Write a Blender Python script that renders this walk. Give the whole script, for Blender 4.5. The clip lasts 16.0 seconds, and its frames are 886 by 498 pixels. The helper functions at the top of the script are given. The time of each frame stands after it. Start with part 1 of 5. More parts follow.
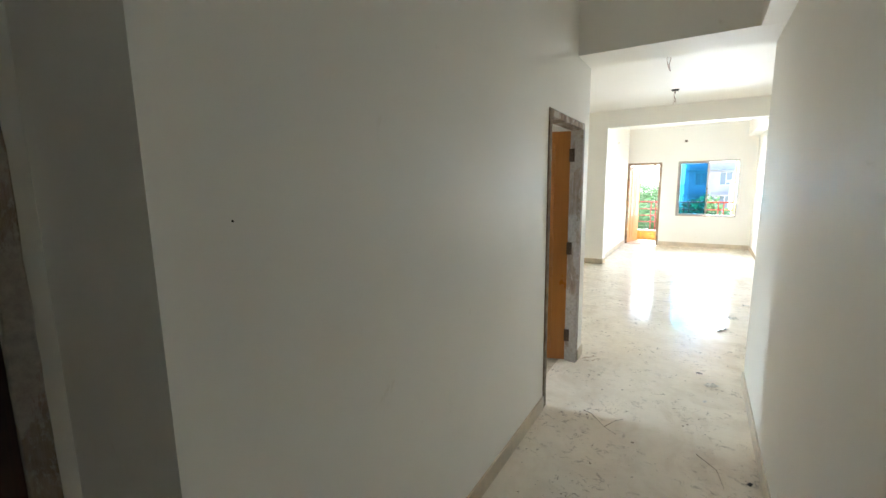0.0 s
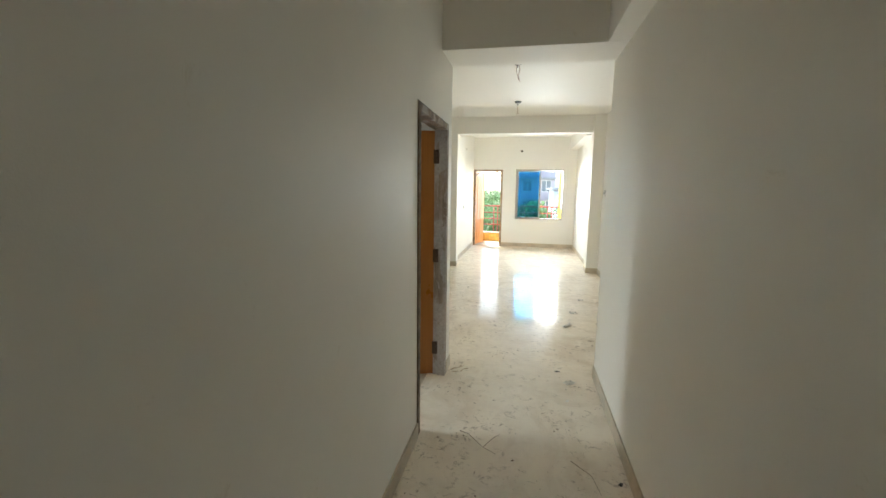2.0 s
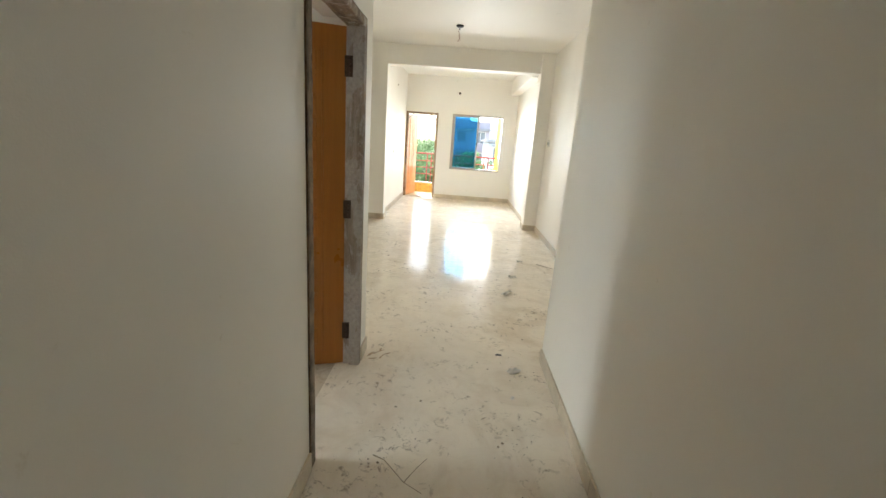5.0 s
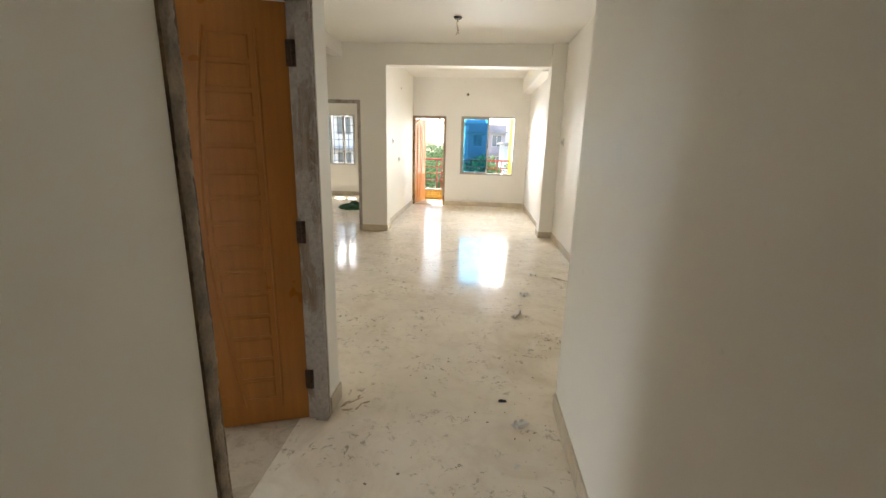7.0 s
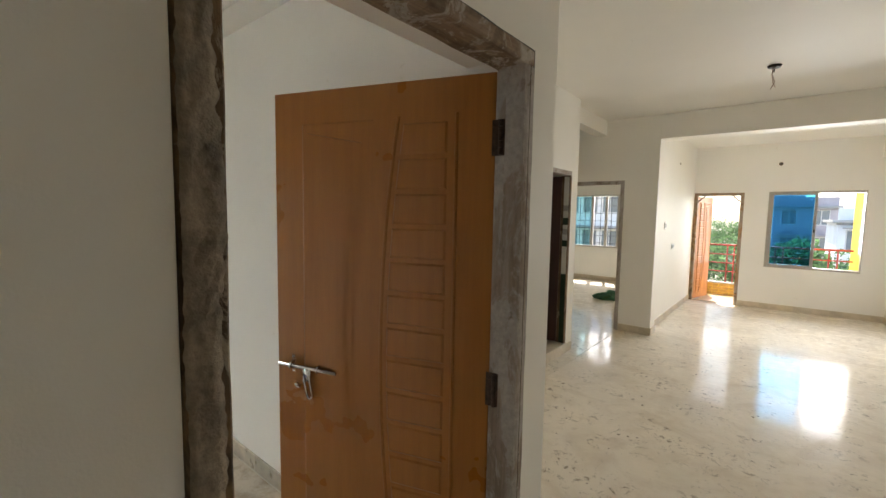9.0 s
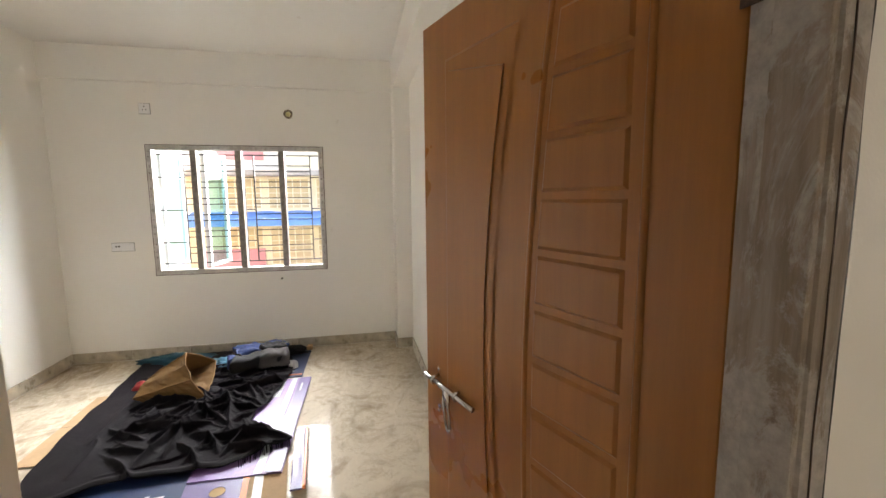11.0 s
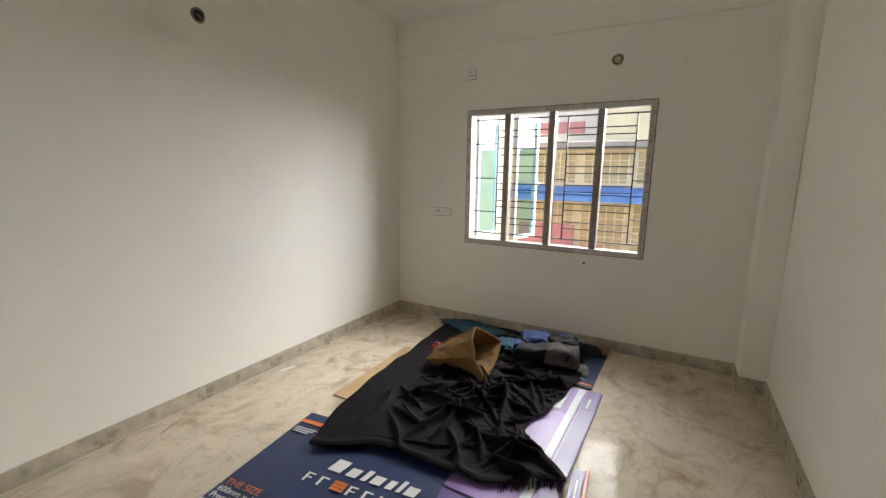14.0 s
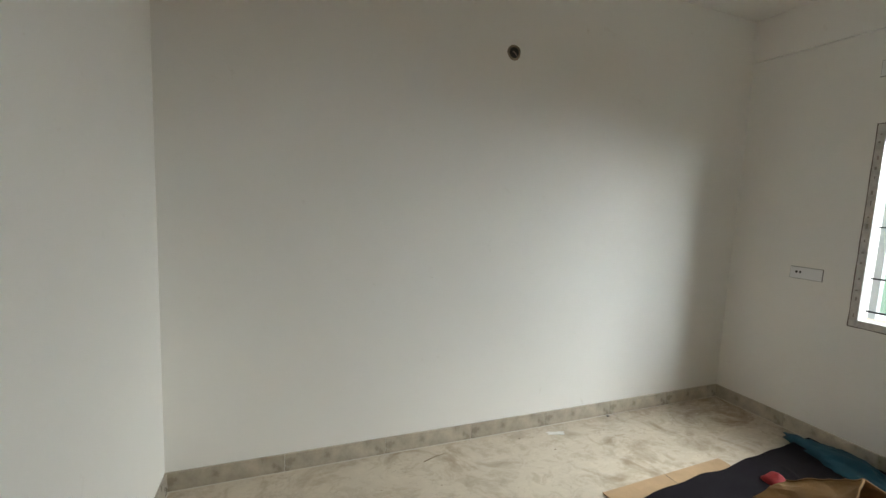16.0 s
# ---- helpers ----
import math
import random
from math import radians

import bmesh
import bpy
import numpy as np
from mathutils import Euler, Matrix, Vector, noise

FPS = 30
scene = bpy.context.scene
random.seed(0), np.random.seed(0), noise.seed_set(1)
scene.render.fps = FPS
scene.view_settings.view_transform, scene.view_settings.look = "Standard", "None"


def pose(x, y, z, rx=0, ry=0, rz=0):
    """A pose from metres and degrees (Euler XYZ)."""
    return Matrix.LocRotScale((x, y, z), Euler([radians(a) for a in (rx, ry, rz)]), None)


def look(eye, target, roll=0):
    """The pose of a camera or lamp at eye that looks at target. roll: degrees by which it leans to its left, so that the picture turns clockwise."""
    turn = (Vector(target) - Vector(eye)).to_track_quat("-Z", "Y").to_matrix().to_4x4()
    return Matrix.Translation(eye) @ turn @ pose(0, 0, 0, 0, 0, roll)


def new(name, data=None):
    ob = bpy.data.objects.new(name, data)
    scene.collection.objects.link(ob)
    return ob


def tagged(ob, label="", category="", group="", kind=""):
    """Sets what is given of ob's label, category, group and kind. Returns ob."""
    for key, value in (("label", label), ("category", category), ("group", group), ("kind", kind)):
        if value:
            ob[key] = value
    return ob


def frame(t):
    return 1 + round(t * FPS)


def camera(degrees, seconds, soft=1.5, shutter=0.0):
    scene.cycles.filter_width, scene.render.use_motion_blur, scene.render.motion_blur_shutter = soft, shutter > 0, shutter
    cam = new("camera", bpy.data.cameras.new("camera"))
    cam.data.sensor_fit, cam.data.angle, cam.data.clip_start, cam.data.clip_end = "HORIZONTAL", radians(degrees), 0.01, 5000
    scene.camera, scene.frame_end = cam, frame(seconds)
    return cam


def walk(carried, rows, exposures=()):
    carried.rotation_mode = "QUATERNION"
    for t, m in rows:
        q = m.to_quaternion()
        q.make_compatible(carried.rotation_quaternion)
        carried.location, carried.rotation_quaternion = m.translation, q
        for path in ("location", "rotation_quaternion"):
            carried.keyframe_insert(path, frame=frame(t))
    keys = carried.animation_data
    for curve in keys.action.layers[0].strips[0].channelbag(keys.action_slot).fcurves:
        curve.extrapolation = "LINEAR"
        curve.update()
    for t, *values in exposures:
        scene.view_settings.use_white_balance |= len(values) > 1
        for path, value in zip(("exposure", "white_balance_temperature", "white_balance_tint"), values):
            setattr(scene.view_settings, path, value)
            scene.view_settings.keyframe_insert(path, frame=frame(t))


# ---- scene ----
cam = camera(93.2, 16.0)
PATH = [
    (0, (0.726, 0.139, 1.608), (-0.31, 1.823, 1.307), -0.8),
    (0.5, (0.734, 0.238, 1.59), (0.005, 2.073, 1.276), -0.2),
    (1, (0.669, 0.326, 1.585), (0.175, 2.24, 1.279), 0.4),
    (1.5, (0.536, 0.44, 1.588), (0.202, 2.388, 1.28), 1.2),
    (2, (0.479, 0.478, 1.602), (0.099, 2.419, 1.311), 0.7),
    (2.5, (0.458, 0.655, 1.582), (-0.094, 2.556, 1.297), -0.4),
    (3, (0.505, 0.879, 1.601), (-0.136, 2.747, 1.285), -1.1),
    (3.5, (0.517, 0.999, 1.566), (0.007, 2.891, 1.166), -0.1),
    (4, (0.459, 1.21, 1.51), (0.216, 3.137, 1.031), 2.3),
    (4.5, (0.386, 1.288, 1.497), (0.346, 3.222, 0.989), 4.2),
    (7, (0.596, 1.898, 1.478), (0.452, 3.832, 0.989), 1.5),
    (7.5, (0.474, 2.107, 1.518), (0.148, 4.035, 1.099), 1.2),
    (8, (0.446, 2.323, 1.523), (-0.215, 4.181, 1.194), 0.1),
    (8.5, (0.5, 2.554, 1.589), (-0.514, 4.264, 1.365), 0.2),
    (9, (0.466, 2.702, 1.606), (-0.796, 4.245, 1.441), 1.0),
    (9.5, (0.347, 2.92, 1.583), (-1.147, 4.241, 1.434), 1.4),
    (10, (0.238, 3.108, 1.56), (-1.503, 4.076, 1.386), 1.1),
    (10.2, (0.226, 3.181, 1.567), (-1.589, 4.001, 1.377), 0.7),
    (12.5, (0.053, 3.407, 1.532), (-1.924, 3.457, 1.239), -0.1),
    (13, (-0.166, 3.339, 1.526), (-2.137, 3.194, 1.218), 0.4),
    (13.5, (-0.34, 3.253, 1.491), (-2.235, 2.703, 1.161), 0.3),
    (14, (-0.592, 3.237, 1.491), (-2.314, 2.282, 1.143), 0.9),
    (14.5, (-0.727, 3.114, 1.469), (-2.214, 1.832, 1.089), 1.8),
    (15, (-0.834, 2.926, 1.489), (-2.075, 1.409, 1.092), 2.7),
    (15.5, (-0.908, 2.849, 1.51), (-1.882, 1.145, 1.125), 3.0),
    (16, (-0.952, 2.929, 1.504), (-1.665, 1.074, 1.283), 2.5),
]
walk(cam, [(t, look(eye, target, roll)) for t, eye, target, roll in PATH],
     [(0, 3.15, 5850, 5), (0.8, 2.88, 6000, 5), (1.5, 2.58, 6200, 4), (4.5, 2.62, 6450, 6), (7, 2.28, 6850, 11), (9, 2.05, 6750, 10),
      (10.2, 2.32, 6700, 12), (12.5, 2.38, 8500, 23), (13.5, 1.86, 7600, 16), (14.5, 1.38, 7100, 14), (15.3, 1.34, 7050, 13), (16, 1.38, 6700, 9)])


# ---------------------------------------------------------------- world and light
world = bpy.data.worlds.new("sky")
scene.world = world
world.use_nodes = True
_bg = world.node_tree.nodes["Background"]
_sky = world.node_tree.nodes.new("ShaderNodeTexSky")
_sky.sky_type = "NISHITA"
_sky.sun_disc = False
_sky.sun_elevation = radians(62)
_sky.sun_rotation = radians(-18)
_sky.dust_density = 1.2
world.node_tree.links.new(_sky.outputs[0], _bg.inputs[0])
_bg.inputs[1].default_value = 0.15


def lamp(name, kind, m, energy, color=(1, 1, 1), size=1.0, size_y=1.0, angle=0.5, spread=180):
    d = bpy.data.lights.new(name, kind)
    d.energy, d.color = energy, color
    if kind == "AREA":
        d.shape, d.size, d.size_y, d.spread = "RECTANGLE", size, size_y, radians(spread)
    if kind == "SUN":
        d.angle = radians(angle)
    ob = new(name, d)
    ob.matrix_world = m
    return ob


lamp("sun", "SUN", look((-5, 15, 29.7), (0, 0, 0)), 4.2, (1.0, 0.95, 0.87))
# sky light falling through each opening, from just outside and above its head
lamp("skylight_bedroom", "AREA", look((-5.55, 2.80, 2.46), (-3.3, 1.62, 0.55)), 104, (0.88, 0.96, 1.0), 2.3, 1.5, spread=130)
lamp("skylight_window", "AREA", look((0.74, 12.85, 1.65), (0.55, 6.0, 1.0)), 17, (0.97, 0.99, 1.0), 1.5, 1.2, spread=95)
lamp("skylight_balcony", "AREA", look((-0.57, 12.85, 1.50), (-0.5, 6.0, 0.7)), 2.2, (0.97, 0.99, 1.0), 0.9, 1.6, spread=100)
lamp("skylight_room", "AREA", look((-3.38, 14.3, 2.2), (-3.2, 12.4, 0.9)), 20, (1.0, 0.99, 0.98), 1.15, 1.2)
scene.cycles.max_bounces = 16
scene.cycles.diffuse_bounces = 14
scene.cycles.caustics_reflective = False


# ---------------------------------------------------------------- materials
def nodes_of(name):
    m = bpy.data.materials.new(name)
    m.use_nodes = True
    t = m.node_tree
    return m, t, t.nodes["Principled BSDF"]


def noise_tex(t, scale, detail=4.0, rough=0.55, coord="Object", stretch=None, distort=0.0):
    c = t.nodes.new("ShaderNodeTexCoord")
    n = t.nodes.new("ShaderNodeTexNoise")
    n.inputs["Scale"].default_value = scale
    n.inputs["Detail"].default_value = detail
    n.inputs["Roughness"].default_value = rough
    n.inputs["Distortion"].default_value = distort
    out = c.outputs[coord]
    if stretch:
        mp = t.nodes.new("ShaderNodeMapping")
        mp.inputs["Scale"].default_value = stretch
        t.links.new(out, mp.inputs[0])
        out = mp.outputs[0]
    t.links.new(out, n.inputs["Vector"])
    return n


def ramp(t, fac, stops):
    r = t.nodes.new("ShaderNodeValToRGB")
    e = r.color_ramp.elements
    while len(e) < len(stops):
        e.new(0.5)
    for k, (p, c) in zip(e, stops):
        k.position = p
        k.color = (*c, 1) if not isinstance(c, float) else (c, c, c, 1)
    t.links.new(fac, r.inputs[0])
    return r


def mix(t, fac, a, b, mode="MIX"):
    x = t.nodes.new("ShaderNodeMix")
    x.data_type, x.blend_type = "RGBA", mode
    for sock, v in ((x.inputs[0], fac), (x.inputs[6], a), (x.inputs[7], b)):
        if hasattr(v, "links"):
            t.links.new(v, sock)
        elif isinstance(v, (int, float)):
            sock.default_value = v
        else:
            sock.default_value = (*v, 1)
    return x.outputs[2]


def bump(t, b, height, strength, dist=0.01):
    n = t.nodes.new("ShaderNodeBump")
    n.inputs["Strength"].default_value = strength
    n.inputs["Distance"].default_value = dist
    t.links.new(height, n.inputs["Height"])
    t.links.new(n.outputs[0], b.inputs["Normal"])


def mat(name, color, rough=0.6, metal=0.0, vary=0.12, scale=3.0, fine=60.0, relief=0.15, random=0.0, stretch=None, coord="Object", spec=0.5):
    """A plain surface with broad and fine variation of colour, and a fine relief."""
    m, t, b = nodes_of(name)
    n1 = noise_tex(t, scale, 5, 0.6, coord, stretch)
    n2 = noise_tex(t, fine, 3, 0.6, coord, stretch)
    lo = tuple(c * (1 - vary) for c in color)
    hi = tuple(min(1, c * (1 + vary * 0.6)) for c in color)
    c1 = ramp(t, n1.outputs[0], [(0.3, lo), (0.7, hi)]).outputs[0]
    c2 = ramp(t, n2.outputs[0], [(0.3, 1.0 - vary * 0.5), (0.7, 1.0)]).outputs[0]
    col = mix(t, 1.0, c1, c2, "MULTIPLY")
    if random:
        oi = t.nodes.new("ShaderNodeObjectInfo")
        rr = ramp(t, oi.outputs["Random"], [(0.0, 1.0 - random), (1.0, 1.0)]).outputs[0]
        col = mix(t, 1.0, col, rr, "MULTIPLY")
    t.links.new(col, b.inputs["Base Color"])
    rg = ramp(t, n1.outputs[0], [(0.25, max(0.0, rough - 0.07)), (0.75, min(1.0, rough + 0.07))]).outputs[0]
    t.links.new(rg, b.inputs["Roughness"])
    b.inputs["Metallic"].default_value = metal
    b.inputs["Specular IOR Level"].default_value = spec
    if relief:
        bump(t, b, n2.outputs[0], relief, 0.004)
    return m


def wall_paint(name, color):
    """Distempered plaster: roller texture, faint trowel waves, a few scuffs."""
    m, t, b = nodes_of(name)
    n1 = noise_tex(t, 0.9, 4, 0.55)
    n2 = noise_tex(t, 240.0, 2, 0.6)
    n3 = noise_tex(t, 7.0, 6, 0.7, distort=0.6)
    c = ramp(t, n1.outputs[0], [(0.3, tuple(v * 0.955 for v in color)), (0.7, color)]).outputs[0]
    s = ramp(t, n3.outputs[0], [(0.26, tuple(v * 0.9 for v in (0.98, 0.96, 0.93))), (0.34, (1.0, 1.0, 1.0))]).outputs[0]
    t.links.new(mix(t, 1.0, c, s, "MULTIPLY"), b.inputs["Base Color"])
    b.inputs["Roughness"].default_value = 0.62
    b.inputs["Specular IOR Level"].default_value = 0.35
    add = t.nodes.new("ShaderNodeMath")
    add.operation = "MULTIPLY_ADD"
    t.links.new(n3.outputs[0], add.inputs[0])
    add.inputs[1].default_value = 2.0
    t.links.new(n2.outputs[0], add.inputs[2])
    bump(t, b, add.outputs[0], 0.10, 0.003)
    return m


def floor_marble(name, base, vein, dust, gloss, dirt, ripple, film_most, spec, grain=1.0):
    """Polished marble tile under a film of plaster dust with dried mud marks."""
    m, t, b = nodes_of(name)
    n1 = noise_tex(t, 1.6 * grain, 8, 0.62, distort=1.4)
    n2 = noise_tex(t, 5.5 * grain, 8, 0.7, distort=0.8)
    n3 = noise_tex(t, 0.7, 5, 0.6)
    n4 = noise_tex(t, 17.0, 6, 0.75, distort=0.9)
    n5 = noise_tex(t, 2.6, 6, 0.7, distort=0.4)
    n6 = noise_tex(t, 20.0, 3, 0.55, distort=0.9)
    c = ramp(t, n1.outputs[0], [(0.32, vein), (0.48, base), (0.66, tuple(min(1, v * 1.08) for v in base))]).outputs[0]
    c = mix(t, ramp(t, n2.outputs[0], [(0.5, 0.0), (0.66, 0.55)]).outputs[0], c, vein)
    film = ramp(t, n3.outputs[0], [(0.35, 0.06), (0.7, film_most)]).outputs[0]
    c = mix(t, film, c, dust)
    # mud marks where a coarse patch and a fine one meet
    mm = t.nodes.new("ShaderNodeMath")
    mm.operation = "MULTIPLY"
    t.links.new(ramp(t, n4.outputs[0], [(0.55, 0.0), (0.61, 1.0)]).outputs[0], mm.inputs[0])
    t.links.new(ramp(t, n5.outputs[0], [(0.46, 0.0), (0.60, 1.0)]).outputs[0], mm.inputs[1])
    k = t.nodes.new("ShaderNodeMath")
    k.operation = "MULTIPLY"
    t.links.new(mm.outputs[0], k.inputs[0])
    k.inputs[1].default_value = dirt
    c = mix(t, k.outputs[0], c, (0.20, 0.155, 0.11))
    t.links.new(c, b.inputs["Base Color"])
    rg = ramp(t, n3.outputs[0], [(0.3, gloss), (0.72, gloss + 0.07)]).outputs[0]
    # dull dried splashes, wider than the marks that show in colour
    n7 = noise_tex(t, 15.0, 5, 0.7, stretch=(0.6, 1.5, 1.0), distort=1.2)
    rg = mix(t, ramp(t, n7.outputs[0], [(0.50, 0.0), (0.57, 0.8)]).outputs[0], rg, (0.5, 0.5, 0.5))
    rg = mix(t, mm.outputs[0], rg, (0.65, 0.65, 0.65))
    t.links.new(rg, b.inputs["Roughness"])
    b.inputs["Specular IOR Level"].default_value = spec
    hh = t.nodes.new("ShaderNodeMath")
    hh.operation = "MULTIPLY_ADD"
    t.links.new(n6.outputs[0], hh.inputs[0])
    hh.inputs[1].default_value = ripple
    t.links.new(mm.outputs[0], hh.inputs[2])
    bump(t, b, hh.outputs[0], 0.09, 0.004)
    return m


def timber(name, dark, light, rough=0.7, stretch=(18, 18, 1.2), patches=None, relief=0.4, cover=0.47, soak=0.85):
    """Sawn wood with long grain; patches: smeared plaster or primer over it."""
    m, t, b = nodes_of(name)
    n1 = noise_tex(t, 1.6, 6, 0.65, stretch=stretch, distort=0.5)
    n2 = noise_tex(t, 6.0, 5, 0.7, stretch=stretch)
    c = ramp(t, n1.outputs[0], [(0.28, dark), (0.7, light)]).outputs[0]
    c = mix(t, 1.0, c, ramp(t, n2.outputs[0], [(0.35, 0.78), (0.65, 1.0)]).outputs[0], "MULTIPLY")
    rg = (rough, rough, rough)
    h = n2.outputs[0]
    if patches:
        # darker blotches soaked into the wood, then torn plaster over them
        n4 = noise_tex(t, 9.0, 5, 0.65, stretch=(1, 1, 0.6), distort=1.1)
        c = mix(t, ramp(t, n4.outputs[0], [(0.50, 0.0), (0.60, soak)]).outputs[0], c, tuple(v * 0.35 for v in dark))
        n3 = noise_tex(t, 7.0, 8, 0.75, stretch=(1, 1, 0.45), distort=0.8)
        n5 = noise_tex(t, 45.0, 4, 0.7)
        f = ramp(t, n3.outputs[0], [(cover, 0.0), (cover + 0.05, 1.0)]).outputs[0]
        pc = mix(t, 1.0, patches, ramp(t, n5.outputs[0], [(0.35, 0.72), (0.65, 1.0)]).outputs[0], "MULTIPLY")
        c = mix(t, f, c, pc)
        h = mix(t, 0.5, n2.outputs[0], f)
    t.links.new(c, b.inputs["Base Color"])
    b.inputs["Roughness"].default_value = rough
    bump(t, b, h, relief, 0.003)
    return m


def laminate(name, dark, light, rough):
    """Pressed door skin: printed straight grain under satin lacquer."""
    m, t, b = nodes_of(name)
    n1 = noise_tex(t, 2.2, 6, 0.6, stretch=(14, 14, 0.7), distort=0.3)
    n2 = noise_tex(t, 40.0, 4, 0.7, stretch=(6, 6, 0.35))
    n3 = noise_tex(t, 2.0, 4, 0.6)
    c = ramp(t, n1.outputs[0], [(0.3, dark), (0.72, light)]).outputs[0]
    c = mix(t, 1.0, c, ramp(t, n2.outputs[0], [(0.3, 0.93), (0.6, 1.0)]).outputs[0], "MULTIPLY")
    t.links.new(c, b.inputs["Base Color"])
    t.links.new(ramp(t, n3.outputs[0], [(0.3, rough - 0.05), (0.7, rough + 0.1)]).outputs[0], b.inputs["Roughness"])
    bump(t, b, n2.outputs[0], 0.05, 0.002)
    return m


def thin_glass(name, tint, gloss):
    """A thin tinted pane: straight transmission and a clear reflection."""
    m = bpy.data.materials.new(name)
    m.use_nodes = True
    t = m.node_tree
    t.nodes.remove(t.nodes["Principled BSDF"])
    out = t.nodes["Material Output"]
    tr = t.nodes.new("ShaderNodeBsdfTransparent")
    tr.inputs[0].default_value = (*tint, 1)
    gl = t.nodes.new("ShaderNodeBsdfGlossy")
    gl.inputs["Roughness"].default_value = 0.02
    gl.inputs["Color"].default_value = (*gloss, 1)
    lw = t.nodes.new("ShaderNodeLayerWeight")
    lw.inputs[0].default_value = 0.5
    pw = t.nodes.new("ShaderNodeMath")
    pw.operation, pw.inputs[1].default_value = "POWER", 4.0
    fr = t.nodes.new("ShaderNodeMath")
    fr.operation, fr.inputs[1].default_value, fr.inputs[2].default_value = "MULTIPLY_ADD", 0.6, 0.03
    t.links.new(lw.outputs["Facing"], pw.inputs[0])
    t.links.new(pw.outputs[0], fr.inputs[0])
    ms = t.nodes.new("ShaderNodeMixShader")
    t.links.new(fr.outputs[0], ms.inputs[0])
    t.links.new(tr.outputs[0], ms.inputs[1])
    t.links.new(gl.outputs[0], ms.inputs[2])
    t.links.new(ms.outputs[0], out.inputs[0])
    return m


PAINT = wall_paint("white_distemper", (0.88, 0.868, 0.83))
CEIL = wall_paint("ceiling_distemper", (0.86, 0.85, 0.82))
FLOOR_HALL = floor_marble("dusty_marble", (0.78, 0.71, 0.60), (0.64, 0.55, 0.43), (0.78, 0.73, 0.65), 0.02, 0.75, 1.1, 0.6, 0.022)
FLOOR_BED = floor_marble("veined_marble", (0.55, 0.475, 0.375), (0.31, 0.235, 0.155), (0.60, 0.545, 0.455), 0.03, 0.28, 0.6, 0.35, 0.07, 1.7)
SKIRT = mat("skirting_beige_marble", (0.64, 0.56, 0.44), 0.35, vary=0.2, scale=5, fine=30, relief=0.05, random=0.12)
SKIRT_BED = mat("skirting_grey_marble", (0.60, 0.535, 0.43), 0.3, vary=0.28, scale=9, fine=22, relief=0.05, random=0.26, stretch=(1.3, 1.3, 1.0))
GROUT = mat("white_grout", (0.62, 0.58, 0.5), 0.9)
FRAME_WOOD = timber("raw_door_frame", (0.24, 0.175, 0.12), (0.44, 0.38, 0.335), 0.8, patches=(0.47, 0.43, 0.40), cover=0.44, soak=0.22)
FRAME_HEAD = timber("raw_door_head", (0.13, 0.075, 0.04), (0.36, 0.26, 0.17), 0.8, (18, 1.2, 18), (0.50, 0.44, 0.37), 0.6, 0.50, 0.45)
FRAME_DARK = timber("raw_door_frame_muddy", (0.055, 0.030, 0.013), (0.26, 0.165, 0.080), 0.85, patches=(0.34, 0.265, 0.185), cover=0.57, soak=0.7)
FRAME_WARM = timber("orange_frame_wood", (0.30, 0.16, 0.07), (0.50, 0.30, 0.15), 0.6, patches=(0.42, 0.33, 0.25))
LEAF = laminate("teak_laminate", (0.325, 0.123, 0.020), (0.395, 0.155, 0.028), 0.29)
# brighter copy of the teak, with the balcony's sunlight put into its colour
LEAF_SUNLIT = laminate("sunlit_teak_laminate", (0.42, 0.16, 0.05), (0.58, 0.27, 0.10), 0.35)
LEAF_DARK = laminate("dark_polished_wood", (0.030, 0.010, 0.006), (0.075, 0.022, 0.012), 0.35)
PLASTER = mat("rough_plaster", (0.31, 0.25, 0.185), 0.95, vary=0.5, scale=14, fine=90, relief=0.8)
STEEL = mat("brushed_steel", (0.62, 0.61, 0.58), 0.22, 1.0, vary=0.1, scale=30, fine=200, relief=0.05)
RUST = mat("rusty_hinge_steel", (0.11, 0.07, 0.05), 0.55, 0.6, vary=0.5, scale=40, fine=160, relief=0.3)
UPVC = mat("dirty_white_upvc", (0.60, 0.58, 0.55), 0.4, vary=0.25, scale=22, fine=80, relief=0.06)
UPVC_CLEAN = mat("white_upvc", (0.66, 0.67, 0.68), 0.3, vary=0.05)
FILM = mat("torn_grey_film", (0.33, 0.30, 0.265), 0.5, vary=0.35, scale=25, fine=90)
ALUM = mat("anodised_aluminium", (0.46, 0.43, 0.38), 0.4, 0.7, vary=0.15, scale=20)
GLASS_TEAL = thin_glass("teal_glass", (0.62, 0.84, 0.86), (1, 1, 1))
GLASS_BLUE = thin_glass("blue_glass", (0.25, 0.56, 0.75), (0.6, 0.85, 1))
IRON = mat("black_painted_iron", (0.025, 0.022, 0.025), 0.5, 0.3)
RED_IRON = mat("red_oxide_iron", (0.34, 0.05, 0.045), 0.5, 0.1)
YELLOW = mat("yellow_exterior_paint", (0.80, 0.56, 0.03), 0.7, vary=0.12)
OCHRE = mat("ochre_stone_cladding", (0.62, 0.36, 0.08), 0.55, vary=0.3, scale=9, random=0.2)
PLASTIC = mat("white_switch_plastic", (0.84, 0.85, 0.86), 0.3, vary=0.04, relief=0.0)
PLASTIC_GREY = mat("grey_switch_plastic", (0.30, 0.34, 0.38), 0.35, vary=0.05, relief=0.0)
PLATE_SHADE = mat("dark_backing_rim", (0.16, 0.16, 0.155), 0.6, relief=0.0)
BLACK = mat("black_plastic", (0.015, 0.015, 0.015), 0.5, relief=0.0)
WIRE = mat("pink_wire", (0.45, 0.34, 0.30), 0.5, relief=0.0)
